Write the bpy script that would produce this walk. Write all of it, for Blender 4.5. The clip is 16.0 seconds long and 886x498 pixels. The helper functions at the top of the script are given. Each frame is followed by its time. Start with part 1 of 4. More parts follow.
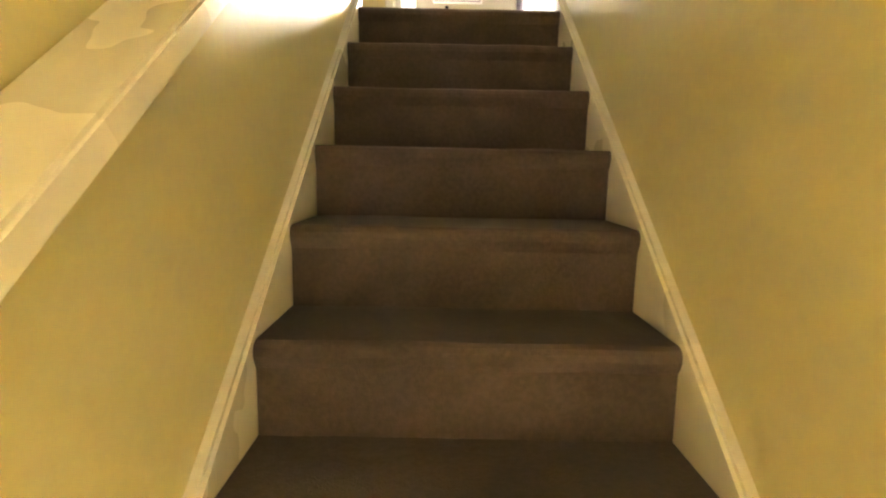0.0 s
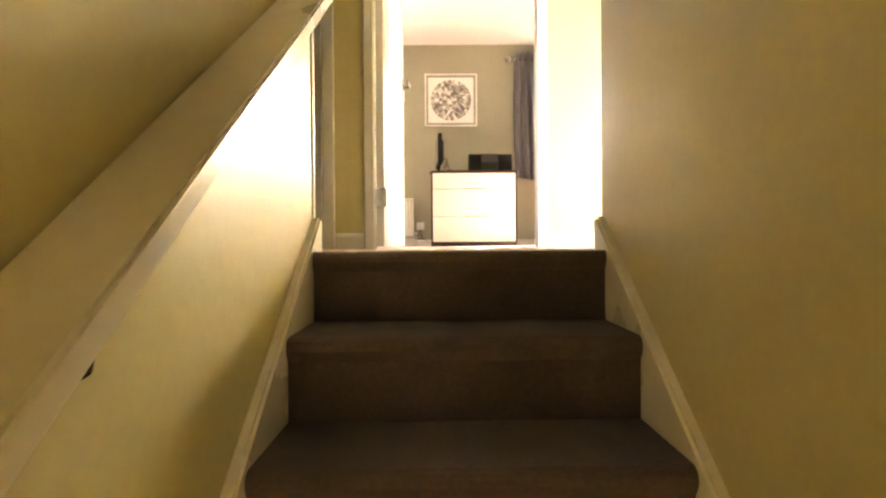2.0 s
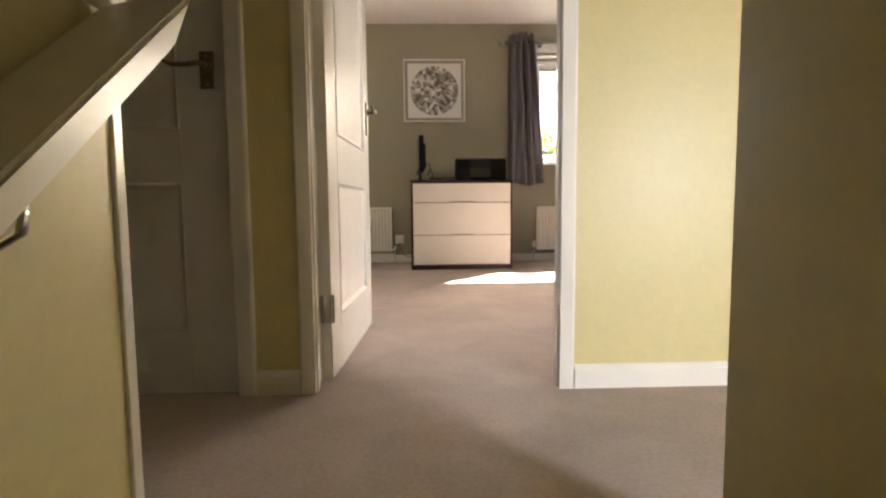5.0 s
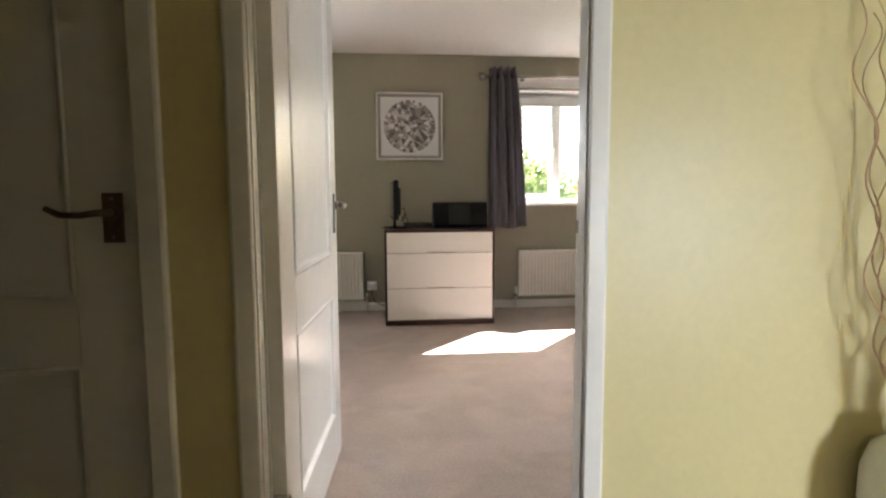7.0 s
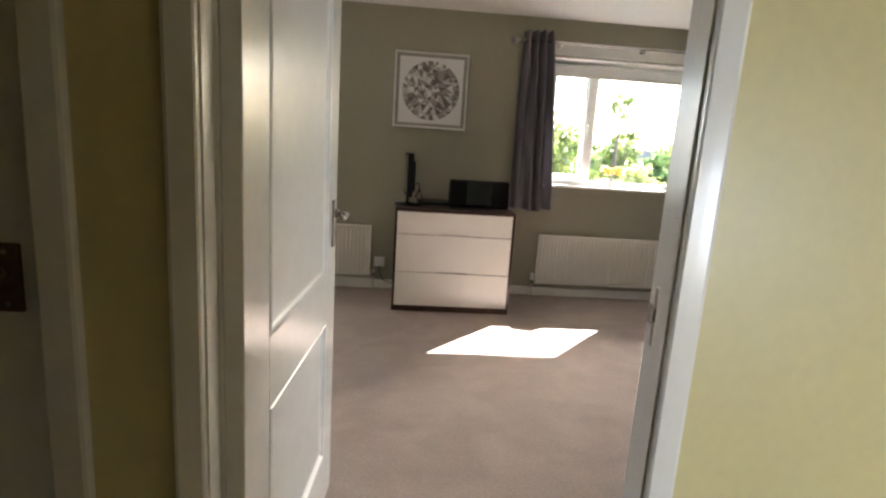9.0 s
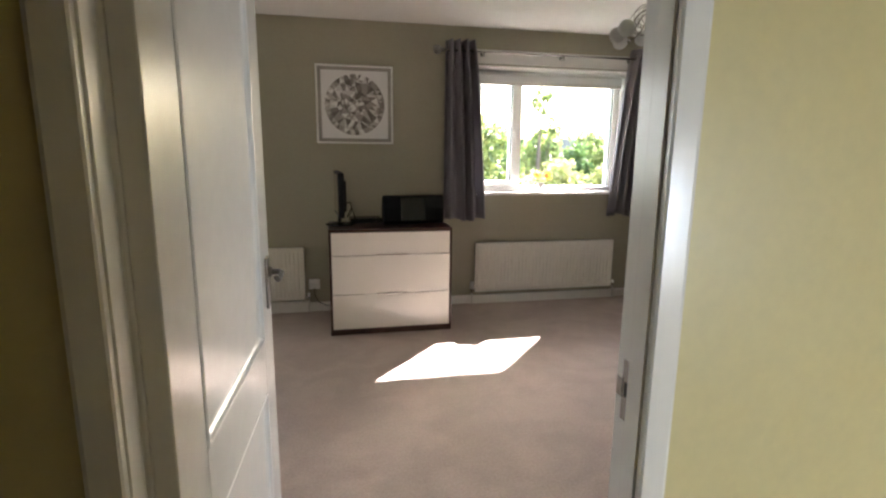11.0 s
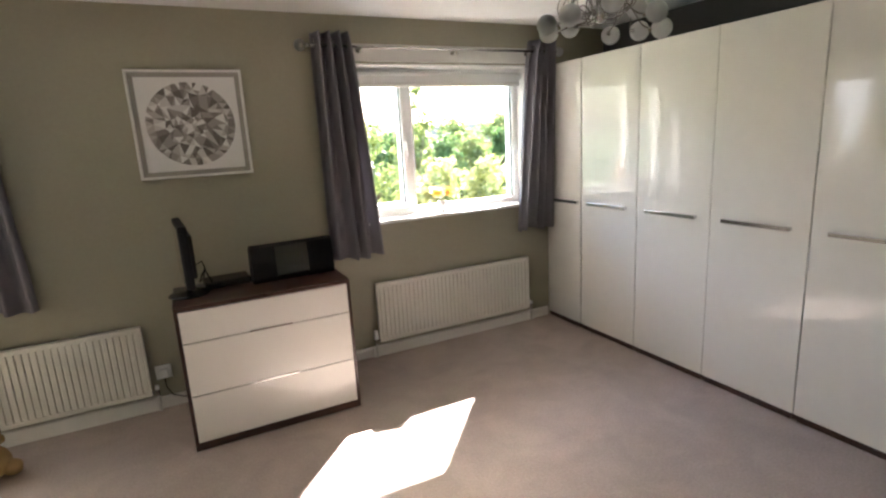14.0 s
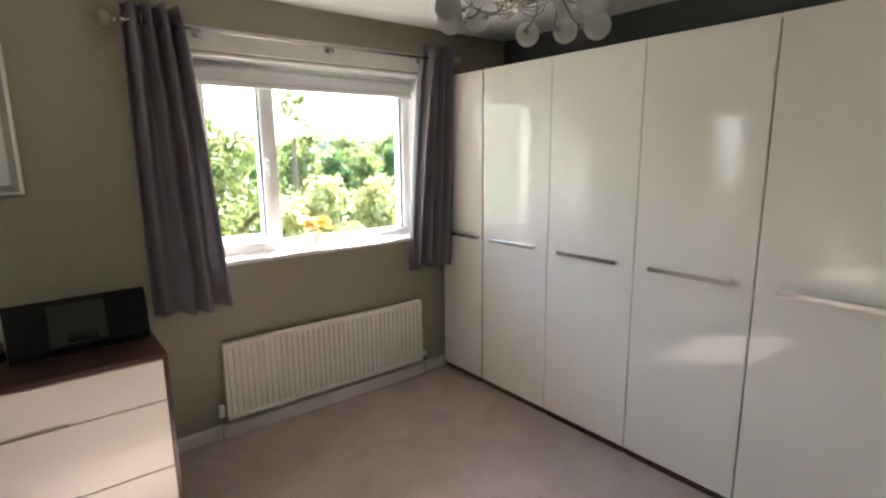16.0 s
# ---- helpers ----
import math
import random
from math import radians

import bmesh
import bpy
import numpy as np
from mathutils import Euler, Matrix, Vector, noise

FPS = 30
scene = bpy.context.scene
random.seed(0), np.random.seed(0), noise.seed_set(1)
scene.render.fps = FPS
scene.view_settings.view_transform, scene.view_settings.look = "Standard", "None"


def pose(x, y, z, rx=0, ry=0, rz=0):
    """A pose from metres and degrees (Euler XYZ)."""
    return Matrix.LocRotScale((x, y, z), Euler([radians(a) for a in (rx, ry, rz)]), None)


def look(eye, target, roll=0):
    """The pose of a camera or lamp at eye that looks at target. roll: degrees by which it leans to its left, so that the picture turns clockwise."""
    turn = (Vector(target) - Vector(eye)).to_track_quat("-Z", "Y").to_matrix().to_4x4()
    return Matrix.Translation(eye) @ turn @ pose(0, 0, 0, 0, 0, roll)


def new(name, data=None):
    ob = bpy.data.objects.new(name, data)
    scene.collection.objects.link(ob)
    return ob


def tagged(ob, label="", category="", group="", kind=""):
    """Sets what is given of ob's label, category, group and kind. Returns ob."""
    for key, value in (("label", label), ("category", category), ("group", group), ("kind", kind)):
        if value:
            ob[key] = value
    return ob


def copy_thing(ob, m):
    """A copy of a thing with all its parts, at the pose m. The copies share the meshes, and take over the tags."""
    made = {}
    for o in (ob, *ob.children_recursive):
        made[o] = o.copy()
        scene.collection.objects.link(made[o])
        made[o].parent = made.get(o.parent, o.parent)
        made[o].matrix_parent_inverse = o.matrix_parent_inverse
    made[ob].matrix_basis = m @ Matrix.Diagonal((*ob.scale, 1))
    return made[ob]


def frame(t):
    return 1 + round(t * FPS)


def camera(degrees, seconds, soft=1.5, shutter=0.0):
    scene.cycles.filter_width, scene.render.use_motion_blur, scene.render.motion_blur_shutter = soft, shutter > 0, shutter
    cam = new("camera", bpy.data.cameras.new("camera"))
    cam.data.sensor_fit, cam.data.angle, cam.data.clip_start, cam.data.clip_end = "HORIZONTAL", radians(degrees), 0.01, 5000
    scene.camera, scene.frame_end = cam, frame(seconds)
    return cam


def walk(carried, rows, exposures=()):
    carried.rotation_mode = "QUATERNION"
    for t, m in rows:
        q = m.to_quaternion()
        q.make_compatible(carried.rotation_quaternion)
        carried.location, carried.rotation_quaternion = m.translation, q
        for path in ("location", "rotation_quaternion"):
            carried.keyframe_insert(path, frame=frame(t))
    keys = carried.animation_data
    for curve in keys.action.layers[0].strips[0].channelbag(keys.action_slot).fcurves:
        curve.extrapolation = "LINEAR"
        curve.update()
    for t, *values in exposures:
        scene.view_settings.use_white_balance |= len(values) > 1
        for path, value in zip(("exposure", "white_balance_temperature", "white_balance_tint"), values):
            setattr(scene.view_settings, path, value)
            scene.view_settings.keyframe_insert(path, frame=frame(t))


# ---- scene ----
cam = camera(81.5, 16.0, soft=2.3)
PATH = [
    (0, (0.518, 0.035, -0.645), (0.526, 2.011, -0.951), 1.1),
    (0.5, (0.494, 0.291, -0.476), (0.621, 2.271, -0.728), 0.3),
    (1, (0.484, 0.479, -0.278), (0.537, 2.475, -0.395), -0.1),
    (1.5, (0.486, 0.622, -0.113), (0.606, 2.619, -0.119), -0.4),
    (2, (0.516, 0.807, 0.02), (0.532, 2.806, 0.002), -0.4),
    (2.5, (0.562, 0.985, 0.134), (0.598, 2.98, 0.006), 1.2),
    (3, (0.592, 1.096, 0.279), (0.673, 3.09, 0.147), 0.9),
    (3.2, (0.579, 1.127, 0.298), (0.657, 3.124, 0.222), 0.9),
    (5.3, (0.561, 1.717, 0.669), (0.628, 3.703, 0.444), -0.6),
    (5.5, (0.567, 1.772, 0.735), (0.62, 3.755, 0.475), -0.2),
    (6, (0.557, 1.845, 0.841), (0.576, 3.839, 0.685), 0.2),
    (6.5, (0.531, 1.987, 0.922), (0.641, 3.979, 0.781), -0.9),
    (7, (0.532, 2.028, 1.009), (0.713, 4.012, 0.83), -0.3),
    (7.5, (0.541, 2.067, 1.011), (0.737, 4.047, 0.804), 0.5),
    (8, (0.568, 2.227, 1.049), (0.557, 4.189, 0.659), 1.4),
    (8.2, (0.569, 2.269, 1.081), (0.587, 4.239, 0.736), 1.9),
    (10.3, (0.451, 2.491, 1.327), (0.773, 4.419, 0.904), 0.7),
    (10.5, (0.502, 2.477, 1.329), (0.859, 4.411, 0.966), -0.3),
    (11, (0.501, 2.507, 1.35), (0.902, 4.431, 0.977), 0.6),
    (11.5, (0.498, 2.593, 1.335), (0.906, 4.518, 0.977), 1.4),
    (12, (0.506, 2.776, 1.399), (0.905, 4.682, 0.942), 0.5),
    (12.5, (0.515, 2.841, 1.506), (0.981, 4.745, 1.109), 0.5),
    (13, (0.528, 3.01, 1.597), (1.118, 4.873, 1.174), -1.7),
    (13.5, (0.516, 3.196, 1.57), (1.303, 4.979, 1.12), -3.1),
    (14, (0.584, 3.415, 1.554), (1.442, 5.171, 1.131), -3.2),
    (14.5, (0.654, 3.62, 1.565), (1.635, 5.307, 1.128), -0.3),
    (15, (0.731, 3.809, 1.568), (1.927, 5.37, 1.204), -1.1),
    (15.5, (0.836, 3.955, 1.577), (2.125, 5.427, 1.163), -0.6),
    (16, (1.008, 4.011, 1.567), (2.226, 5.554, 1.195), -0.6),
]
EXPOSURES = [(0, 7.05, 6700, 19), (0.5, 6.9, 7000, 21), (1.0, 7.25, 7800, 21), (2.0, 6.2, 8300, 22), (3.0, 5.5, 8300, 21), (5.5, 4.45, 6600, 20), (6.0, 4.6, 6300, 19), (7, 4.3, 6300, 16), (8, 4.05, 6300, 15), (11, 3.95, 6300, 15), (12.5, 3.75, 6200, 15), (13.5, 4.1, 6300, 15), (14.5, 4.2, 6200, 15), (16, 4.0, 6200, 15)]
walk(cam, [(t, look(eye, target, roll)) for t, eye, target, roll in PATH], EXPOSURES)

# ---- light ----
SUN_WAY = Vector((-0.80, -0.90, -1.0))
world = bpy.data.worlds.new("sky")
scene.world = world
world.use_nodes = True
wn = world.node_tree.nodes
sky = wn.new("ShaderNodeTexSky")
sky.sky_type, sky.sun_disc = "NISHITA", False
sky.sun_elevation = math.atan2(1.0, math.hypot(0.80, 0.90))
sky.dust_density, sky.air_density = 4.0, 1.2
sky.sun_rotation = math.atan2(0.80, 0.90)
world.node_tree.links.new(sky.outputs[0], wn["Background"].inputs[0])
wn["Background"].inputs[1].default_value = 0.15

sun = new("sun", bpy.data.lights.new("sun", "SUN"))
sun.data.energy, sun.data.angle, sun.data.color = 3.4, radians(0.5), (1.0, 0.95, 0.87)
sun.matrix_world = look((6, 12, 9), Vector((6, 12, 9)) + SUN_WAY)


def window_light(name, eye, target, w, h, watts, colour=(0.92, 0.97, 1.0), spread=180):
    lamp = new(name, bpy.data.lights.new(name, "AREA"))
    lamp.data.shape, lamp.data.size, lamp.data.size_y = "RECTANGLE", w, h
    lamp.data.energy, lamp.data.color, lamp.data.spread = watts, colour, radians(spread)
    lamp.matrix_world = look(eye, target)
    return lamp


window_light("bedroom_daylight", (-1.1, 7.13, 1.52), (0.3, 3.0, 0.4), 1.2, 0.9, 1.7)
window_light("landing_daylight", (2.87, 0.1, 0.85), (1.5, 2.9, -0.15), 0.65, 0.8, 2.9, (0.78, 0.90, 1.0), 118)
window_light("hall_daylight", (-1.57, -1.18, -1.05), (1.0, -1.1, -1.3), 0.6, 1.0, 4.2, (1.0, 0.97, 0.95))


# ---- materials ----
def material(name, colour, rough=0.6, vary=0.12, scale=3.0, grain=60.0, bump=0.15, depth=0.002, metal=0.0, coat=0.0, spec=0.5, per_object=0.0):
    m = bpy.data.materials.new(name)
    m.use_nodes = True
    n, l = m.node_tree.nodes, m.node_tree.links
    p = n["Principled BSDF"]
    p.inputs["Metallic"].default_value = metal
    p.inputs["Coat Weight"].default_value = coat
    p.inputs["Coat Roughness"].default_value = 0.06
    p.inputs["Specular IOR Level"].default_value = spec
    tc = n.new("ShaderNodeTexCoord")
    big, fine = n.new("ShaderNodeTexNoise"), n.new("ShaderNodeTexNoise")
    big.inputs["Scale"].default_value, big.inputs["Detail"].default_value = scale, 4
    fine.inputs["Scale"].default_value, fine.inputs["Detail"].default_value = grain, 6
    for t in (big, fine):
        l.new(tc.outputs["Object"], t.inputs["Vector"])
    add = n.new("ShaderNodeMath")
    add.operation = "ADD"
    l.new(big.outputs["Fac"], add.inputs[0])
    l.new(fine.outputs["Fac"], add.inputs[1])
    span = n.new("ShaderNodeMapRange")
    span.inputs["From Min"].default_value, span.inputs["From Max"].default_value = 0.6, 1.4
    span.inputs["To Min"].default_value, span.inputs["To Max"].default_value = 1 - vary, 1 + vary
    l.new(add.outputs[0], span.inputs["Value"])
    value = span.outputs["Result"]
    if per_object:
        info, spread, times = n.new("ShaderNodeObjectInfo"), n.new("ShaderNodeMapRange"), n.new("ShaderNodeMath")
        spread.inputs["To Min"].default_value, spread.inputs["To Max"].default_value = 1 - per_object, 1 + per_object
        l.new(info.outputs["Random"], spread.inputs["Value"])
        times.operation = "MULTIPLY"
        l.new(value, times.inputs[0])
        l.new(spread.outputs["Result"], times.inputs[1])
        value = times.outputs[0]
    hue = n.new("ShaderNodeHueSaturation")
    hue.inputs["Color"].default_value = (*colour, 1)
    l.new(value, hue.inputs["Value"])
    l.new(hue.outputs["Color"], p.inputs["Base Color"])
    gloss = n.new("ShaderNodeMapRange")
    gloss.inputs["To Min"].default_value, gloss.inputs["To Max"].default_value = max(0.02, rough * 0.85), min(1, rough * 1.15)
    l.new(big.outputs["Fac"], gloss.inputs["Value"])
    l.new(gloss.outputs["Result"], p.inputs["Roughness"])
    if bump:
        b = n.new("ShaderNodeBump")
        b.inputs["Strength"].default_value, b.inputs["Distance"].default_value = bump, depth
        l.new(fine.outputs["Fac"], b.inputs["Height"])
        l.new(b.outputs["Normal"], p.inputs["Normal"])
    return m


def carpet_material(name, colour, vary, scale, grain, bump, depth, marks=0.10):
    """Pile: tufts, clumps of tufts and broad marks where feet have pressed the pile the other way."""
    m = material(name, colour, 0.95, vary, scale, grain, bump, depth, spec=0.12)
    n, l = m.node_tree.nodes, m.node_tree.links
    p = n["Principled BSDF"]
    p.inputs["Sheen Weight"].default_value = 0.10
    p.inputs["Sheen Roughness"].default_value = 0.6
    tread, tuft, sharp, speck, both = n.new("ShaderNodeTexNoise"), n.new("ShaderNodeTexNoise"), n.new("ShaderNodeMapRange"), n.new("ShaderNodeMapRange"), n.new("ShaderNodeMath")
    tread.inputs["Scale"].default_value, tread.inputs["Detail"].default_value, tread.inputs["Distortion"].default_value = 3.0, 3, 0.8
    tuft.inputs["Scale"].default_value, tuft.inputs["Detail"].default_value = 85.0, 3
    for t in (tread, tuft):
        l.new(n["Texture Coordinate"].outputs["Object"], t.inputs["Vector"])
    sharp.inputs["From Min"].default_value, sharp.inputs["From Max"].default_value = 0.40, 0.60
    sharp.inputs["To Min"].default_value, sharp.inputs["To Max"].default_value = 1 - marks, 1 + marks * 0.6
    speck.inputs["From Min"].default_value, speck.inputs["From Max"].default_value = 0.35, 0.65
    speck.inputs["To Min"].default_value, speck.inputs["To Max"].default_value = 1 - vary, 1 + vary
    l.new(tread.outputs["Fac"], sharp.inputs["Value"])
    l.new(tuft.outputs["Fac"], speck.inputs["Value"])
    both.operation = "MULTIPLY"
    l.new(sharp.outputs["Result"], both.inputs[0])
    l.new(speck.outputs["Result"], both.inputs[1])
    pile = n.new("ShaderNodeHueSaturation")
    l.new(n["Hue/Saturation/Value"].outputs["Color"], pile.inputs["Color"])
    l.new(both.outputs[0], pile.inputs["Value"])
    l.new(pile.outputs["Color"], p.inputs["Base Color"])
    return m


def wood_material(name, dark, light, rough=0.35):
    m = material(name, dark, rough, 0.2, 4, 90, 0.1)
    n, l = m.node_tree.nodes, m.node_tree.links
    tc, mp, noi, ramp = n["Texture Coordinate"], n.new("ShaderNodeMapping"), n.new("ShaderNodeTexNoise"), n.new("ShaderNodeValToRGB")
    mp.inputs["Scale"].default_value = (3, 40, 40)
    noi.inputs["Scale"].default_value, noi.inputs["Detail"].default_value = 2.0, 8
    ramp.color_ramp.elements[0].color, ramp.color_ramp.elements[1].color = (*dark, 1), (*light, 1)
    ramp.color_ramp.elements[0].position, ramp.color_ramp.elements[1].position = 0.35, 0.7
    l.new(tc.outputs["Object"], mp.inputs["Vector"])
    l.new(mp.outputs["Vector"], noi.inputs["Vector"])
    l.new(noi.outputs["Fac"], ramp.inputs["Fac"])
    l.new(ramp.outputs["Color"], n["Principled BSDF"].inputs["Base Color"])
    return m


def glass_material(name, colour=(1, 1, 1), rough=0.0, weight=1.0):
    m = bpy.data.materials.new(name)
    m.use_nodes = True
    p = m.node_tree.nodes["Principled BSDF"]
    p.inputs["Base Color"].default_value = (*colour, 1)
    p.inputs["Transmission Weight"].default_value = weight
    p.inputs["Roughness"].default_value = rough
    p.inputs["IOR"].default_value = 1.45
    return m


def pane_material(name):
    m = bpy.data.materials.new(name)
    m.use_nodes = True
    n, l = m.node_tree.nodes, m.node_tree.links
    clear, shine, mix, fres = n.new("ShaderNodeBsdfTransparent"), n.new("ShaderNodeBsdfGlossy"), n.new("ShaderNodeMixShader"), n.new("ShaderNodeFresnel")
    clear.inputs["Color"].default_value = (0.95, 0.97, 0.96, 1)
    shine.inputs["Roughness"].default_value = 0.02
    fres.inputs["IOR"].default_value = 1.3
    l.new(fres.outputs[0], mix.inputs[0])
    l.new(clear.outputs[0], mix.inputs[1])
    l.new(shine.outputs[0], mix.inputs[2])
    l.new(mix.outputs[0], n["Material Output"].inputs["Surface"])
    return m


YELLOW = material("yellow_wall_paint", (0.63, 0.55, 0.29), 0.42, 0.05, 1.4, 45, 0.12, 0.003)
OLIVE = material("sage_wall_paint", (0.36, 0.335, 0.25), 0.6, 0.05, 1.2, 50, 0.12, 0.003)
CHARCOAL = material("charcoal_wall_paint", (0.085, 0.085, 0.09), 0.6, 0.08, 1.2, 50, 0.12, 0.003)
CEILING = material("white_ceiling_paint", (0.80, 0.79, 0.77), 0.75, 0.04, 1.0, 35, 0.12, 0.003)
GLOSS = material("white_gloss_paint", (0.80, 0.78, 0.74), 0.25, 0.04, 2.0, 22, 0.10, 0.004)
CREAM = material("cream_gloss_paint", (0.74, 0.69, 0.58), 0.28, 0.06, 2.0, 22, 0.10, 0.004)
CARPET = carpet_material("taupe_carpet", (0.45, 0.365, 0.318), 0.07, 9.0, 300.0, 0.35, 0.005, 0.07)
# brown pile, darker than CARPET: the stairwell's shade is put into its colour
STAIR_CARPET = carpet_material("shaded_brown_stair_carpet", (0.090, 0.066, 0.057), 0.11, 7.0, 230.0, 0.4, 0.005, 0.20)
PLASTIC = material("white_plastic", (0.82, 0.82, 0.81), 0.3, 0.03, 4, 60, 0.04)
LACQUER = material("white_gloss_lacquer", (0.80, 0.775, 0.72), 0.08, 0.02, 1.5, 14, 0.03, 0.002, coat=0.0, spec=0.45)
DRAWER = material("white_drawer_front", (0.80, 0.775, 0.73), 0.16, 0.02, 1.5, 8, 0.03, 0.002, coat=0.1)
WALNUT = wood_material("dark_walnut", (0.028, 0.013, 0.010), (0.085, 0.036, 0.024), 0.3)
CHROME = material("brushed_chrome", (0.62, 0.61, 0.60), 0.22, 0.05, 6, 90, 0.03, metal=1.0)
BRASS = material("aged_bronze", (0.22, 0.15, 0.09), 0.35, 0.2, 14, 90, 0.1, metal=1.0)
NICKEL = material("dull_nickel", (0.24, 0.22, 0.20), 0.35, 0.1, 8, 90, 0.05, metal=1.0)
BLACK = material("black_plastic", (0.012, 0.012, 0.014), 0.25, 0.1, 5, 80, 0.05)
DULL = material("matt_black_plastic", (0.008, 0.008, 0.009), 0.6, 0.1, 5, 80, 0.05, spec=0.2)
SCREEN = material("black_glass", (0.006, 0.008, 0.010), 0.05, 0.1, 5, 80, 0.0, coat=0.6)
CURTAIN = material("grey_curtain_cloth", (0.25, 0.235, 0.26), 0.7, 0.12, 3.0, 260, 0.5, 0.002, spec=0.3)
curtain_nodes, curtain_links = CURTAIN.node_tree.nodes, CURTAIN.node_tree.links
through_light, cloth_mix = curtain_nodes.new("ShaderNodeBsdfTranslucent"), curtain_nodes.new("ShaderNodeMixShader")
through_light.inputs["Color"].default_value = (0.22, 0.21, 0.24, 1)
cloth_mix.inputs[0].default_value = 0.22
curtain_links.new(curtain_nodes["Principled BSDF"].outputs[0], cloth_mix.inputs[1])
curtain_links.new(through_light.outputs[0], cloth_mix.inputs[2])
curtain_links.new(cloth_mix.outputs[0], curtain_nodes["Material Output"].inputs["Surface"])
RADIATOR = material("radiator_enamel", (0.80, 0.77, 0.70), 0.35, 0.03, 3, 40, 0.03)
PIPE = material("painted_pipe", (0.62, 0.60, 0.56), 0.4, 0.1, 8, 60, 0.05)
BLIND = material("white_blind_cloth", (0.80, 0.80, 0.78), 0.8, 0.04, 3, 220, 0.3, 0.001)
SILVER = material("silver_frame", (0.80, 0.79, 0.76), 0.35, 0.06, 10, 70, 0.1, metal=0.1)
SLIP = material("grey_frame_slip", (0.33, 0.31, 0.28), 0.45, 0.1, 10, 70, 0.1, metal=0.2)
PAPER = material("white_art_paper", (0.78, 0.77, 0.76), 0.7, 0.03, 3, 90, 0.0)
VASE = material("white_glazed_vase", (0.74, 0.73, 0.70), 0.25, 0.08, 6, 50, 0.1)
TWIG = material("bleached_twig", (0.46, 0.30, 0.18), 0.7, 0.25, 20, 90, 0.3, per_object=0.25)
SCREW = material("steel_screw", (0.4, 0.39, 0.37), 0.4, 0.1, 20, 90, 0.0, metal=1.0)
PANE = pane_material("window_glass")
FROST = glass_material("ribbed_lamp_glass", (0.46, 0.46, 0.45), 0.30, 0.86)


def facet_material():
    m = bpy.data.materials.new("diamond_print")
    m.use_nodes = True
    n, l = m.node_tree.nodes, m.node_tree.links
    p, geo, ramp = n["Principled BSDF"], n.new("ShaderNodeNewGeometry"), n.new("ShaderNodeValToRGB")
    e = ramp.color_ramp.elements
    ramp.color_ramp.interpolation = "CONSTANT"
    e[0].color, e[1].color = (0.14, 0.12, 0.11, 1), (0.76, 0.75, 0.73, 1)
    e[1].position = 0.86
    for at, c in ((0.18, (0.22, 0.20, 0.185, 1)), (0.36, (0.33, 0.30, 0.28, 1)), (0.56, (0.46, 0.43, 0.41, 1)), (0.72, (0.60, 0.58, 0.56, 1))):
        e.new(at).color = c
    l.new(geo.outputs["Random Per Island"], ramp.inputs["Fac"])
    l.new(ramp.outputs["Color"], p.inputs["Base Color"])
    p.inputs["Roughness"].default_value = 0.5
    return m


FACETS = facet_material()


def leaf_material(name, dark, light):
    m = bpy.data.materials.new(name)
    m.use_nodes = True
    n, l = m.node_tree.nodes, m.node_tree.links
    p, geo, ramp = n["Principled BSDF"], n.new("ShaderNodeNewGeometry"), n.new("ShaderNodeValToRGB")
    ramp.color_ramp.elements[0].color, ramp.color_ramp.elements[1].color = (*dark, 1), (*light, 1)
    l.new(geo.outputs["Random Per Island"], ramp.inputs["Fac"])
    l.new(ramp.outputs["Color"], p.inputs["Base Color"])
    p.inputs["Roughness"].default_value = 0.55
    thin, mix = n.new("ShaderNodeBsdfTranslucent"), n.new("ShaderNodeMixShader")
    l.new(ramp.outputs["Color"], thin.inputs["Color"])
    mix.inputs[0].default_value = 0.45
    l.new(p.outputs[0], mix.inputs[1])
    l.new(thin.outputs[0], mix.inputs[2])
    l.new(mix.outputs[0], n["Material Output"].inputs["Surface"])
    return m


LEAF_GREEN = leaf_material("shrub_leaf", (0.07, 0.11, 0.03), (0.26, 0.30, 0.10))
LEAF_LIME = leaf_material("lime_leaf", (0.18, 0.22, 0.06), (0.46, 0.46, 0.20))
LEAF_DARK = leaf_material("conifer_leaf", (0.04, 0.09, 0.03), (0.14, 0.21, 0.06))
BARK = material("bark", (0.14, 0.10, 0.07), 0.9, 0.3, 6, 50, 0.6, 0.01)
GRASS = material("lawn", (0.09, 0.14, 0.05), 0.95, 0.35, 0.8, 60, 0.6, 0.02)
BRICK = material("red_brick", (0.32, 0.15, 0.10), 0.85, 0.2, 2, 30, 0.4, 0.01)
ROOF = material("grey_roof_tile", (0.26, 0.24, 0.24), 0.8, 0.2, 2, 30, 0.4, 0.01)
RED = material("red_painted_metal", (0.45, 0.05, 0.04), 0.4, 0.1, 4, 40, 0.05)
YELLOW_PETAL = leaf_material("yellow_petal", (0.80, 0.50, 0.04), (0.90, 0.66, 0.10))
ORANGE_PETAL = leaf_material("orange_petal", (0.80, 0.28, 0.04), (0.86, 0.42, 0.08))
PALE_PETAL = material("white_petal", (0.80, 0.76, 0.66), 0.6, 0.1, 20, 90, 0.1)
PLUSH = material("tan_plush", (0.36, 0.24, 0.11), 0.95, 0.25, 12, 180, 0.8, 0.004, spec=0.1)
STEM = material("green_stem", (0.10, 0.18, 0.05), 0.6, 0.2, 20, 90, 0.1)


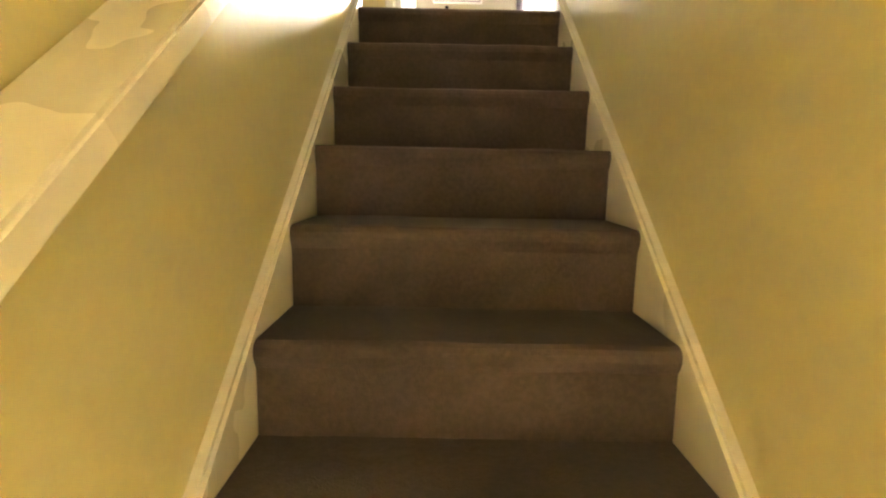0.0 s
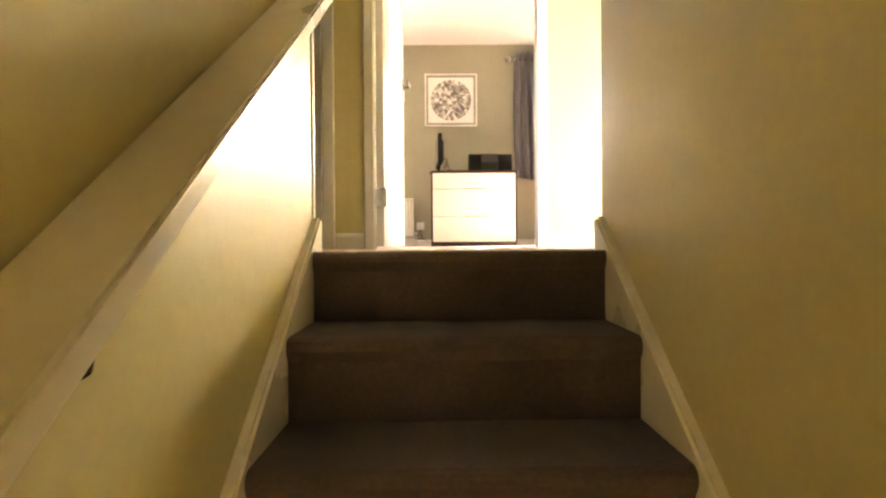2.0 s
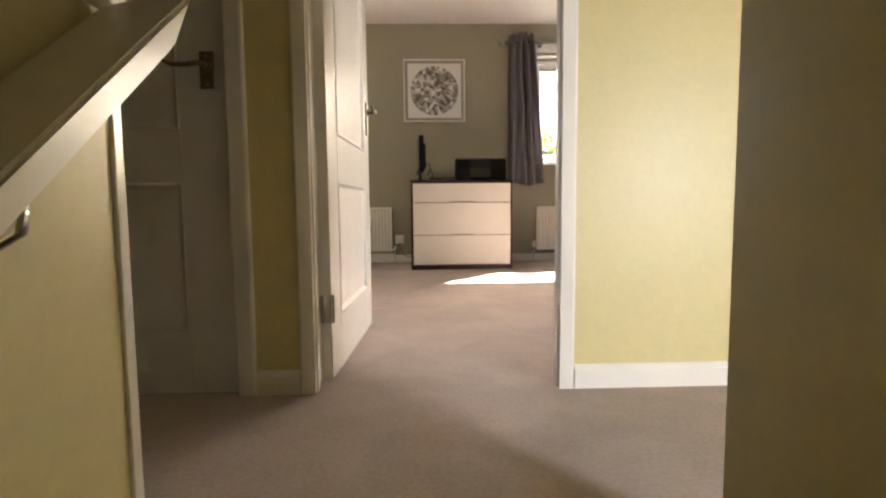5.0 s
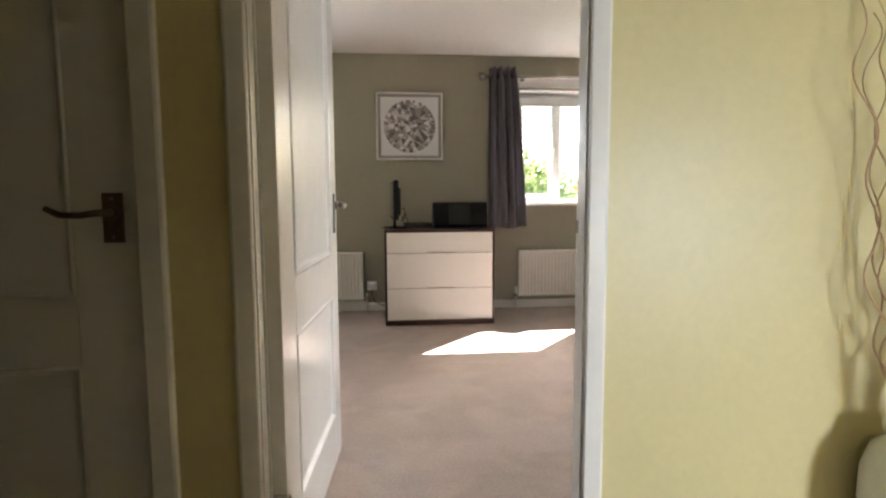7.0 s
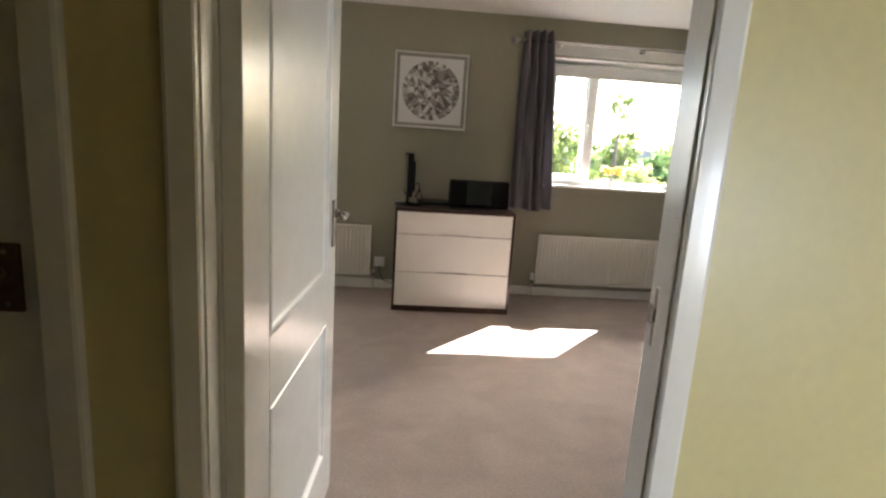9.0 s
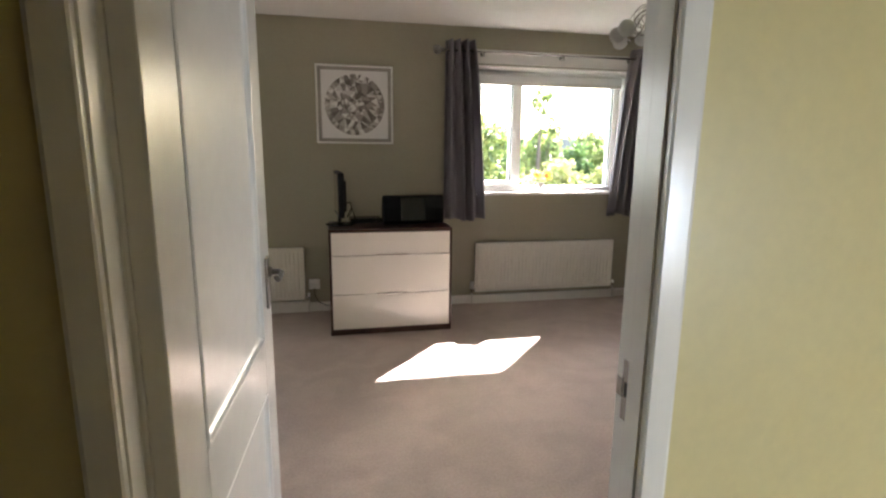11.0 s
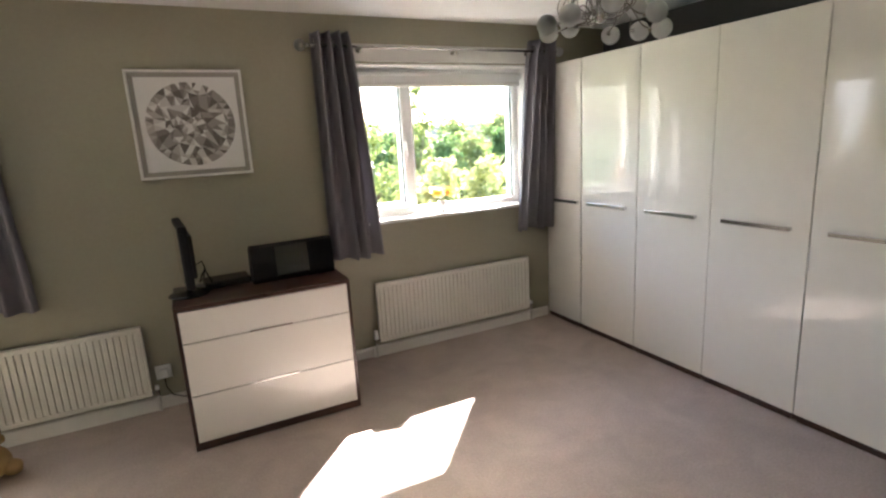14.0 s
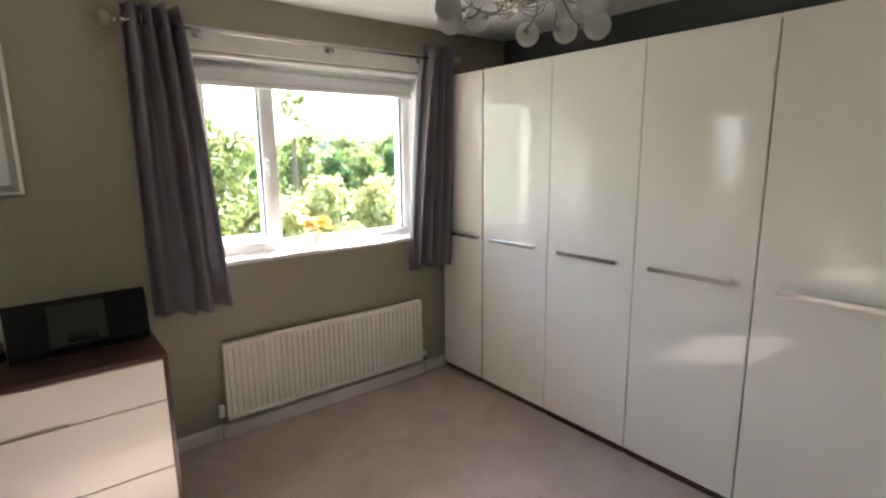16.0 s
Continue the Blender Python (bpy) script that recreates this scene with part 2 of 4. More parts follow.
# ---- mesh tools ----
def box(bm, x0, x1, y0, y1, z0, z1):
    v = [bm.verts.new((x, y, z)) for x in (x0, x1) for y in (y0, y1) for z in (z0, z1)]
    for f in ((0, 1, 3, 2), (4, 6, 7, 5), (0, 4, 5, 1), (2, 3, 7, 6), (0, 2, 6, 4), (1, 5, 7, 3)):
        bm.faces.new([v[i] for i in f])
    return v


def solid(x0, x1, y0, y1, z0, z1, bevel=0.0, seg=2):
    bm = bmesh.new()
    box(bm, x0, x1, y0, y1, z0, z1)
    if bevel:
        bmesh.ops.bevel(bm, geom=bm.edges[:], offset=bevel, segments=seg, affect="EDGES", profile=0.6)
    return bm


def tube(bm, pts, r0, r1=None, seg=8, close=True):
    """A round bar along points, tapering from r0 to r1."""
    r1 = r0 if r1 is None else r1
    pts = [Vector(p) for p in pts]
    rings = []
    for i, p in enumerate(pts):
        d = (pts[min(i + 1, len(pts) - 1)] - pts[max(i - 1, 0)]).normalized()
        a = d.orthogonal().normalized() if not rings else (side - d * side.dot(d)).normalized()
        side = a
        b = d.cross(a)
        r = r0 + (r1 - r0) * i / max(1, len(pts) - 1)
        rings.append([bm.verts.new(p + (a * math.cos(2 * math.pi * k / seg) + b * math.sin(2 * math.pi * k / seg)) * r) for k in range(seg)])
    for i in range(len(rings) - 1):
        for k in range(seg):
            bm.faces.new((rings[i][k], rings[i][(k + 1) % seg], rings[i + 1][(k + 1) % seg], rings[i + 1][k]))
    if close:
        bm.faces.new(rings[0][::-1])
        bm.faces.new(rings[-1])
    return bm


def bar(pts, r0, r1=None, seg=8):
    return tube(bmesh.new(), pts, r0, r1, seg)


def lathe(profile, seg=24, centre=(0, 0, 0)):
    """A turned body from (radius, height) pairs."""
    bm = bmesh.new()
    rings = []
    for r, z in profile:
        rings.append([bm.verts.new((centre[0] + r * math.cos(2 * math.pi * k / seg), centre[1] + r * math.sin(2 * math.pi * k / seg), centre[2] + z)) for k in range(seg)])
    for i in range(len(rings) - 1):
        for k in range(seg):
            bm.faces.new((rings[i][k], rings[i][(k + 1) % seg], rings[i + 1][(k + 1) % seg], rings[i + 1][k]))
    bm.faces.new(rings[0][::-1])
    bm.faces.new(rings[-1])
    return bm


def ball(c, r, u=16, v=10, squash=1.0):
    bm = bmesh.new()
    bmesh.ops.create_uvsphere(bm, u_segments=u, v_segments=v, radius=r)
    for q in bm.verts:
        q.co = Vector((q.co.x, q.co.y, q.co.z * squash)) + Vector(c)
    return bm


def prism(outline, x0, x1):
    """A shape given in (y, z), pushed along x."""
    bm = bmesh.new()
    a = [bm.verts.new((x0, y, z)) for y, z in outline]
    b = [bm.verts.new((x1, y, z)) for y, z in outline]
    bm.faces.new(a)
    bm.faces.new(b[::-1])
    for i in range(len(a)):
        j = (i + 1) % len(a)
        bm.faces.new((a[j], a[i], b[i], b[j]))
    bmesh.ops.recalc_face_normals(bm, faces=bm.faces[:])
    return bm


def part(name, bm, mat, parent=None, label="", smooth=False):
    """Links a bmesh as one mesh object under a thing or part."""
    bmesh.ops.recalc_face_normals(bm, faces=bm.faces[:])
    me = bpy.data.meshes.new(name)
    if smooth:
        for f in bm.faces:
            f.smooth = True
    bm.to_mesh(me)
    bm.free()
    me.materials.append(mat)
    ob = new(name, me)
    if parent is not None:
        ob.parent = parent
    if label:
        tagged(ob, label)
    return ob


def thing(name, at, label, category, group="", kind="", turn=0.0):
    ob = new(name)
    ob.empty_display_size = 0.1
    ob.matrix_basis = pose(*at, 0, 0, turn)
    return tagged(ob, label, category, group, kind)


def setting(name, bm, mat, label, category):
    return tagged(part(name, bm, mat), label, category, kind="structure")


def slab(axis, a0, a1, b0, b1, z0, z1, holes=()):
    """A wall with openings: it runs along axis from a0 to a1, is b0 to b1 thick; holes are (a0, a1, z0, z1)."""
    bm = bmesh.new()
    cuts_a = sorted({a0, a1, *[v for h in holes for v in h[:2]]})
    cuts_z = sorted({z0, z1, *[v for h in holes for v in h[2:]]})
    for p, q in zip(cuts_a, cuts_a[1:]):
        for r, t in zip(cuts_z, cuts_z[1:]):
            if any(h[0] <= p and q <= h[1] and h[2] <= r and t <= h[3] for h in holes):
                continue
            if axis == "x":
                box(bm, p, q, b0, b1, r, t)
            else:
                box(bm, b0, b1, p, q, r, t)
    bmesh.ops.remove_doubles(bm, verts=bm.verts[:], dist=0.0005)
    seen, dead = {}, []
    for f in bm.faces:
        c = f.calc_center_median()
        key = (round(c.x, 3), round(c.y, 3), round(c.z, 3))
        if key in seen:
            dead += [f, seen[key]]
        seen[key] = f
    bmesh.ops.delete(bm, geom=list(set(dead)), context="FACES")
    return bm


# ---- the plan ----
RISE, GOING, TOP = 0.195, 0.253, 2.232      # stairs; the landing's edge
STEPS = 13
LOW = -RISE * STEPS                          # the lower hall's floor
CEIL = 2.36
HALL, ROOM = 3.196, 3.272                    # the two faces of the bedroom's front wall
BACK = 6.865                                 # the window wall's inner face
WEST, EAST = -2.2, 3.86                      # the bedroom's side walls
SL, SR = 0.14, 1.008                          # the stairwell's walls

# bedroom
setting("floor_bedroom", slab("x", WEST, EAST, HALL, BACK + 0.3, -0.25, 0.0), CARPET, "taupe short-pile fitted carpet, lightly marked by footprints", "carpet")
setting("wall_bedroom_front", slab("x", WEST, EAST, HALL + 0.004, ROOM, 0, CEIL, [(0.190, 1.004, 0, 2.02), (-0.795, 0.002, 0, 2.02)]), OLIVE, "sage-grey painted bedroom wall with the door opening", "wall")
setting("wall_window", slab("x", WEST - 0.1, EAST + 0.1, BACK, BACK + 0.3, 0, CEIL + 0.1, [(1.69, 3.10, 0.975, 2.065), (-1.75, -0.50, 0.975, 2.065)]), OLIVE, "sage-grey painted wall with two window openings", "wall")
setting("wall_west", slab("y", ROOM, BACK, WEST - 0.1, WEST, 0, CEIL), OLIVE, "sage-grey painted bedroom side wall", "wall")
setting("wall_east", slab("y", ROOM, BACK, EAST, EAST + 0.1, 0, CEIL), CHARCOAL, "charcoal painted feature wall behind the wardrobes", "wall")
setting("ceiling_bedroom", slab("x", WEST - 0.1, EAST + 0.1, ROOM, BACK, CEIL, CEIL + 0.1), CEILING, "white painted bedroom ceiling", "ceiling")

# landing and stairwell
LW, LE = -1.9, 2.8
setting("floor_landing", slab("x", LW, LE, TOP + 0.021, HALL, -0.25, 0.0), CARPET, "taupe short-pile fitted carpet on the landing", "carpet")
setting("floor_landing_side", slab("y", -1.6, TOP + 0.021, LW, 0.035, -0.25, 0.0), CARPET, "taupe carpet beside the stairwell", "carpet")
setting("floor_landing_bay", slab("y", -0.3, TOP + 0.021, SR + 0.1, LE, -0.25, 0.0), CARPET, "taupe carpet in the landing bay", "carpet")
setting("wall_landing", slab("x", LW, LE, HALL - 0.004, HALL + 0.004, 0, CEIL, [(0.190, 1.004, 0, 2.02), (-0.795, 0.002, 0, 2.02)]), YELLOW, "yellow painted landing wall with two doorways", "wall")
setting("wall_stair_right", slab("y", -1.6, 2.354, SR, SR + 0.1, LOW, CEIL), YELLOW, "yellow painted full-height stairwell wall", "wall")
setting("wall_landing_west", slab("y", -1.2, HALL, LW - 0.1, LW, 0, CEIL), YELLOW, "yellow painted landing end wall", "wall")
setting("wall_landing_east", slab("y", -0.3, HALL, LE, LE + 0.12, 0, CEIL, [(-0.25, 0.45, 0.4, 1.3)]), YELLOW, "yellow painted landing wall with a window opening", "wall")
setting("wall_bay_back", slab("x", SR + 0.1, LE + 0.12, -0.4, -0.3, 0, CEIL), YELLOW, "yellow painted wall closing the landing bay", "wall")
setting("wall_hall_back", slab("x", LW - 0.1, SR + 0.1, -1.7, -1.6, LOW, CEIL), YELLOW, "yellow painted wall at the foot of the stairs", "wall")
setting("wall_landing_south", slab("x", LW - 0.1, 0.035, -1.3, -1.2, 0, CEIL), YELLOW, "yellow painted wall closing the landing", "wall")
setting("ceiling_landing", slab("x", LW - 0.1, LE + 0.12, -1.7, HALL, CEIL, CEIL + 0.1), CEILING, "white painted landing ceiling", "ceiling")
setting("wall_hall_west", slab("y", -1.6, -0.75, -1.6, -1.5, LOW, -0.25, [(-1.5, -0.85, LOW + 0.95, LOW + 2.05)]), YELLOW, "yellow painted hall wall with a window opening", "wall")
setting("wall_under_stairs", slab("x", -1.6, 0.035, -0.75, -0.65, LOW, -0.25), YELLOW, "yellow painted wall under the landing", "wall")
setting("floor_hall", slab("x", -1.6, SR + 0.2, -1.7, 0.2, LOW - 0.1, LOW), CARPET, "taupe carpet in the lower hall", "carpet")

half = setting("wall_stair_left", slab("y", -1.6, 2.335, 0.035, SL, LOW, 0.835, [(-1.6, -0.75, LOW, -0.25)]), YELLOW, "yellow painted half-height wall beside the stairs", "wall")
part("cap", solid(0.012, 0.160, -1.55, 2.366, 0.838, 0.866, 0.010, 3), CREAM, half, "white painted capping board")
part("end_trim", solid(0.030, 0.146, 2.336, 2.358, 0.002, 0.837, 0.003), GLOSS, half, "white painted end board")

# stairs
stairs = thing("staircase", (0, TOP, 0), "steep carpeted staircase with white painted side strings", "stairs", kind="structure")
for i in range(STEPS):
    y, z = -GOING * i, -RISE * i
    back = GOING + 0.03 if i else 0.0205
    o = [(0.014, z - RISE - 0.02), (0.014, z - 0.055), (0.006, z - 0.042), (0.0, z - 0.028), (0.0005, z - 0.015), (0.006, z - 0.005), (0.018, z + 0.001), (back, z + 0.001), (back, z - RISE - 0.02)]
    o = [(a + y, b) for a, b in o]
    bm = prism(o, 0.164, 0.984)
    bmesh.ops.subdivide_edges(bm, edges=[e for e in bm.edges if abs(e.verts[0].co.x - e.verts[1].co.x) > 0.5], cuts=14)
    for v in bm.verts:
        k = noise.noise(Vector((v.co.x * 6, i * 3.1, v.co.z * 7)))
        v.co.y += 0.004 * k
        v.co.z += 0.003 * noise.noise(Vector((v.co.x * 7, i * 1.7 + 9, 2)))
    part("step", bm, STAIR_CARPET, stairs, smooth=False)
SLOPE = RISE / GOING


def string_board(x0, x1):
    low, n = -GOING * STEPS, SLOPE
    o = [(0.05, -0.02), (0.116, -0.02), (0.116, 0.092), (0.100, 0.092), (0.086, 0.078), (low, n * low), (low, n * low - 0.24), (0.0, -0.24)]
    return prism(o, x0, x1)


part("string", string_board(SL + 0.002, 0.1655), CREAM, stairs, "cream painted string")
part("string", string_board(0.9825, SR - 0.002), CREAM, stairs, "cream painted string")
for x0, x1 in ((SL + 0.001, 0.158), (0.990, SR - 0.001)):
    low = -GOING * STEPS
    o = [(0.117, 0.080), (0.117, 0.100), (0.098, 0.100), (0.080, 0.082), (low, SLOPE * low + 0.019), (low, SLOPE * low + 0.0005), (0.086, 0.0785)]
    part("string_cap", prism(o, x0, x1), CREAM, stairs)

# handrail
rail = thing("handrail", (SL, 2.338, 0.861), "wide cream painted timber handrail on brackets", "handrail")
bm = bmesh.new()
lo = [bm.verts.new((0.004, a, b)) for a, b in ((-0.004, -0.018), (-3.6, -3.6 * SLOPE - 0.018), (-3.6, -3.6 * SLOPE - 0.043), (-0.02, -0.02 * SLOPE - 0.043))]
hi = [bm.verts.new((0.122, a, b)) for a, b in ((0.0, 0.0), (-3.6, -3.6 * SLOPE), (-3.6, -3.6 * SLOPE - 0.043), (-0.06, -0.06 * SLOPE - 0.043))]
bm.faces.new(lo)
bm.faces.new(hi[::-1])
for i in range(4):
    bm.faces.new((lo[(i + 1) % 4], lo[i], hi[i], hi[(i + 1) % 4]))
bmesh.ops.bevel(bm, geom=bm.edges[:], offset=0.005, segments=2, affect="EDGES")
part("rail", bm, CREAM, rail)
for dy in (-0.28, -1.11, -2.0, -3.0):
    b = part("bracket", bar([(0.004, dy, dy * SLOPE - 0.11), (0.05, dy, dy * SLOPE - 0.105), (0.085, dy, dy * SLOPE - 0.085), (0.088, dy, dy * SLOPE - 0.06)], 0.008), CHROME, rail, "metal bracket", True)
    part("rose", bar([(0.001, dy, dy * SLOPE - 0.11), (0.008, dy, dy * SLOPE - 0.11)], 0.024, seg=16), CHROME, b)

# skirtings
def skirting(axis, a0, a1, face, out, h=0.075, t=0.016):
    pr = [(0, 0), (t, 0), (t, h - 0.018), (t * 0.7, h - 0.008), (t * 0.35, h), (0, h)]
    bm = bmesh.new()
    ends = []
    for a in (a0, a1):
        ends.append([bm.verts.new((a, face + out * d, z) if axis == "x" else (face + out * d, a, z)) for d, z in pr])
    bm.faces.new(ends[0])
    bm.faces.new(ends[1][::-1])
    for i in range(len(pr)):
        j = (i + 1) % len(pr)
        bm.faces.new((ends[0][i], ends[0][j], ends[1][j], ends[1][i]))
    return setting("baseboard", bm, GLOSS, "white gloss painted skirting board", "skirting")


skirting("x", 1.023, LE - 0.02, HALL - 0.004, -1)
skirting("x", 0.040, 0.171, HALL - 0.004, -1)
skirting("x", LW, -0.86, HALL - 0.004, -1)
skirting("x", WEST, 1.62, BACK, -1)
skirting("x", 1.62, 3.25, BACK, -1)
skirting("x", 1.06, 3.2, ROOM, 1)
skirting("y", ROOM + 0.02, BACK - 0.02, WEST, 1)

# door linings and architraves
def doorway(x0, x1, rebate, wide, h=2.0):
    """Rebated linings, architraves and head; x0 and x1 are the faces on the landing side, wide the two architraves' widths."""
    step = ROOM - 0.040
    for x, s, w in ((x0, 1, wide[0]), (x1, -1, wide[1])):
        a, b = sorted((x - s * 0.034, x))
        setting("trim_lining", solid(a, b, HALL - 0.004, step, 0, h, 0.002), GLOSS, "white gloss painted rebated door lining", "door frame")
        a, b = sorted((x - s * 0.034, x - s * rebate))
        setting("trim_rebate", solid(a, b, step + 0.0005, ROOM + 0.002, 0, h, 0.001), GLOSS, "white gloss painted rebate of the door lining", "door frame")
        pr = [(0.004, 0), (0.004, 0.012), (0.007, 0.0150), (w * 0.5, 0.0160), (w - 0.008, 0.0165), (w - 0.002, 0.0145), (w, 0.010), (w, 0)]
        bm = bmesh.new()
        ends = [[bm.verts.new((x - s * d, HALL - 0.004 - t, z)) for d, t in pr] for z in (0.0, h + 0.06)]
        bm.faces.new(ends[0])
        bm.faces.new(ends[1][::-1])
        for i in range(len(pr)):
            j = (i + 1) % len(pr)
            bm.faces.new((ends[0][i], ends[0][j], ends[1][j], ends[1][i]))
        setting("trim_architrave", bm, GLOSS, "white gloss painted moulded architrave", "door frame")
        a, b = sorted((x - s * 0.072, x - s * (0.0045 if s > 0 and rebate else rebate + 0.001)))
        setting("trim_architrave", solid(a, b, ROOM, ROOM + 0.016, 0.0, h + 0.06, 0.004), GLOSS, "white gloss painted architrave on the bedroom side", "door frame")
    setting("trim_lining", solid(x0 - 0.034, x1 + 0.034, HALL - 0.004, ROOM + 0.002, h, h + 0.02, 0.002), GLOSS, "white gloss painted door head", "door frame")
    setting("trim_architrave", solid(x0 - 0.06, x1 + 0.06, HALL - 0.02, HALL - 0.004, h + 0.061, h + 0.115, 0.004), GLOSS, "white gloss painted architrave head", "door frame")


doorway(0.224, 0.970, 0.013, (0.052, 0.052))
doorway(-0.771, -0.022, 0.0, (0.060, 0.060))


# ---- doors ----
def raised_panel(w, h, t):
    """A moulded panel: bead, sunk border, raised field, on both faces."""
    bm = bmesh.new()
    steps = [(0.0, 0.0), (0.004, 0.003), (0.009, 0.002), (0.013, -0.004), (0.019, -0.009), (0.027, -0.010)]
    for side in (0, 1):
        loops = []
        for inset, d in steps:
            y = -d if side == 0 else t + d
            loops.append([bm.verts.new((x, y, z)) for x, z in ((inset, inset), (w - inset, inset), (w - inset, h - inset), (inset, h - inset))])
        for a, b in zip(loops, loops[1:]):
            for i in range(4):
                j = (i + 1) % 4
                bm.faces.new((a[i], a[j], b[j], b[i]))
        bm.faces.new(loops[-1])
    bmesh.ops.recalc_face_normals(bm, faces=bm.faces[:])
    return bm


def moved(bm, x=0, y=0, z=0):
    for v in bm.verts:
        v.co += Vector((x, y, z))
    return bm


def door(name, at, turn, label, mat, metal, w, stiles, plate_z):
    d = thing(name, at, label, "door", kind="structure", turn=turn)
    t, h, (a, b) = 0.036, 1.965, stiles
    rails = [(0.0, 0.188), (0.65, 0.805), (1.86, h)]
    part("stile", solid(0, a, 0, t, 0, h, 0.003), mat, d)
    part("stile", solid(w - b, w, 0, t, 0, h, 0.003), mat, d)
    for z0, z1 in rails:
        part("rail", solid(a + 0.0005, w - b - 0.0005, 0.0004, t - 0.0004, z0, z1, 0.0), mat, d)
    for (_, z0), (z1, _) in zip(rails, rails[1:]):
        part("panel", moved(raised_panel(w - a - b, z1 - z0, t), a, 0, z0), mat, d)
    hx = w - 0.052
    for face in (0, 1):
        s, y = (-1, 0.0) if face == 0 else (1, t)
        y0, y1 = sorted((y, y + s * 0.007))
        plate = part("handle", solid(hx - 0.021, hx + 0.021, y0, y1, plate_z, 1.033, 0.002), metal, d, "metal lever handle on a back plate")
        p = lambda x, dy, z: (hx + x, y + s * dy, z)
        part("lever", bar([p(0, 0.007, 0.99), p(0, 0.038, 0.99), p(-0.012, 0.046, 0.99), p(-0.045, 0.046, 0.985), p(-0.085, 0.046, 0.986), p(-0.112, 0.046, 1.0)], 0.0085, 0.006, 10), metal, plate, smooth=True)
        part("collar", bar([p(0, 0.006, 0.99), p(0, 0.016, 0.99)], 0.015, seg=14), metal, plate)
        for z in (plate_z + 0.012, 1.02):
            part("screw", bar([p(0, 0.0065, z), p(0, 0.0085, z)], 0.004, seg=8), SCREW, plate)
    return d


door_1 = door("door_1", (0.2560, 3.272, 0.012), 87.0, "open white gloss two-panel door with a dull nickel lever", GLOSS, NICKEL, 0.812, (0.14, 0.125), 0.885)
for z in (0.19, 1.74):
    part("hinge", solid(-0.006, 0.0, 0.002, 0.034, z, z + 0.09, 0.001), CHROME, door_1, "steel butt hinge")
    part("hinge_pin", bar([(-0.004, -0.005, z), (-0.004, -0.005, z + 0.09)], 0.005), CHROME, door_1)
part("latch", solid(0.812, 0.816, 0.012, 0.026, 0.90, 1.02, 0.001), CHROME, door_1, "steel latch face")

door_2 = door("door_2", (-0.7685, HALL + 0.012, 0.0015), 0, "closed white two-panel cupboard door with a bronze lever", GLOSS, BRASS, 0.743, (0.125, 0.14), 0.925)
vent = part("vent", solid(0.335, 0.470, -0.006, 0.0, 0.075, 0.165, 0.002), PLASTIC, door_2, "white louvred vent")
for k in range(5):
    part("slat", solid(0.343, 0.462, -0.011, -0.006, 0.084 + k * 0.016, 0.092 + k * 0.016, 0.001), PLASTIC, vent)

plate = setting("trim_strike_plate", solid(0.9818, 0.9829, ROOM - 0.036, ROOM - 0.006, 0.89, 1.0, 0.0005), CHROME, "steel strike plate let into the door lining", "strike plate")
part("keeper", solid(0.9808, 0.9818, ROOM - 0.028, ROOM - 0.014, 0.935, 0.96), BLACK, plate)
part("lip", solid(0.9798, 0.9818, ROOM - 0.008, ROOM + 0.008, 0.93, 0.965, 0.0005), CHROME, plate)


# ---- landing ----
vase = thing("vase", (1.742, 3.065, 0.0), "tall white glazed floor vase holding curly twigs", "vase")
part("body", lathe([(0.085, 0.0), (0.098, 0.01), (0.110, 0.11), (0.117, 0.25), (0.115, 0.36), (0.098, 0.42), (0.068, 0.45), (0.058, 0.468), (0.066, 0.486), (0.060, 0.488), (0.048, 0.468), (0.052, 0.44)], 36), VASE, vase, smooth=True)
rnd = random.Random(4)
for k in range(26):
    a = rnd.uniform(0, 2 * math.pi)
    lean, ph, hgt = rnd.uniform(0.04, 0.24), rnd.uniform(0, 6), rnd.uniform(0.8, 1.55)
    f1, f2 = rnd.uniform(15, 26), rnd.uniform(34, 56)
    pts = []
    for i in range(56):
        v = i / 55
        w = 0.019 * min(1, v * 3)
        off = lean * v ** 1.2
        pts.append((0.03 * math.cos(a) + off * math.cos(a) + w * (math.sin(ph + v * f1) + 0.6 * math.sin(2 * ph + v * f2)), 0.03 * math.sin(a) + min(0.07, off) * math.sin(a) + w * (0.8 * math.cos(ph + v * f1 * 0.9) + 0.5 * math.sin(ph + v * f2)), 0.22 + hgt * v))
    part("twig", bar(pts, 0.0034, 0.0012, 6), TWIG, vase, smooth=True)


# landing window and front door glass
lw = thing("window_3", (LE + 0.04, 0.1, 0.4), "white framed landing window", "window", kind="structure")
for y0, y1, z0, z1 in ((-0.35, -0.30, 0.0, 0.90), (0.30, 0.35, 0.0, 0.90), (-0.30, 0.30, 0.0, 0.05), (-0.30, 0.30, 0.85, 0.90)):
    part("frame", solid(-0.03, 0.03, y0, y1, z0, z1, 0.004), PLASTIC, lw)
g = part("pane", solid(-0.003, 0.003, -0.30, 0.30, 0.05, 0.85), PANE, lw)
g.visible_shadow = False
hw = thing("window_4", (-1.55, -1.175, LOW + 0.95), "hall window at the foot of the stairs", "window", kind="structure")
g = part("pane", solid(-0.003, 0.003, -0.325, 0.325, 0.0, 1.1), PANE, hw)
g.visible_shadow = False


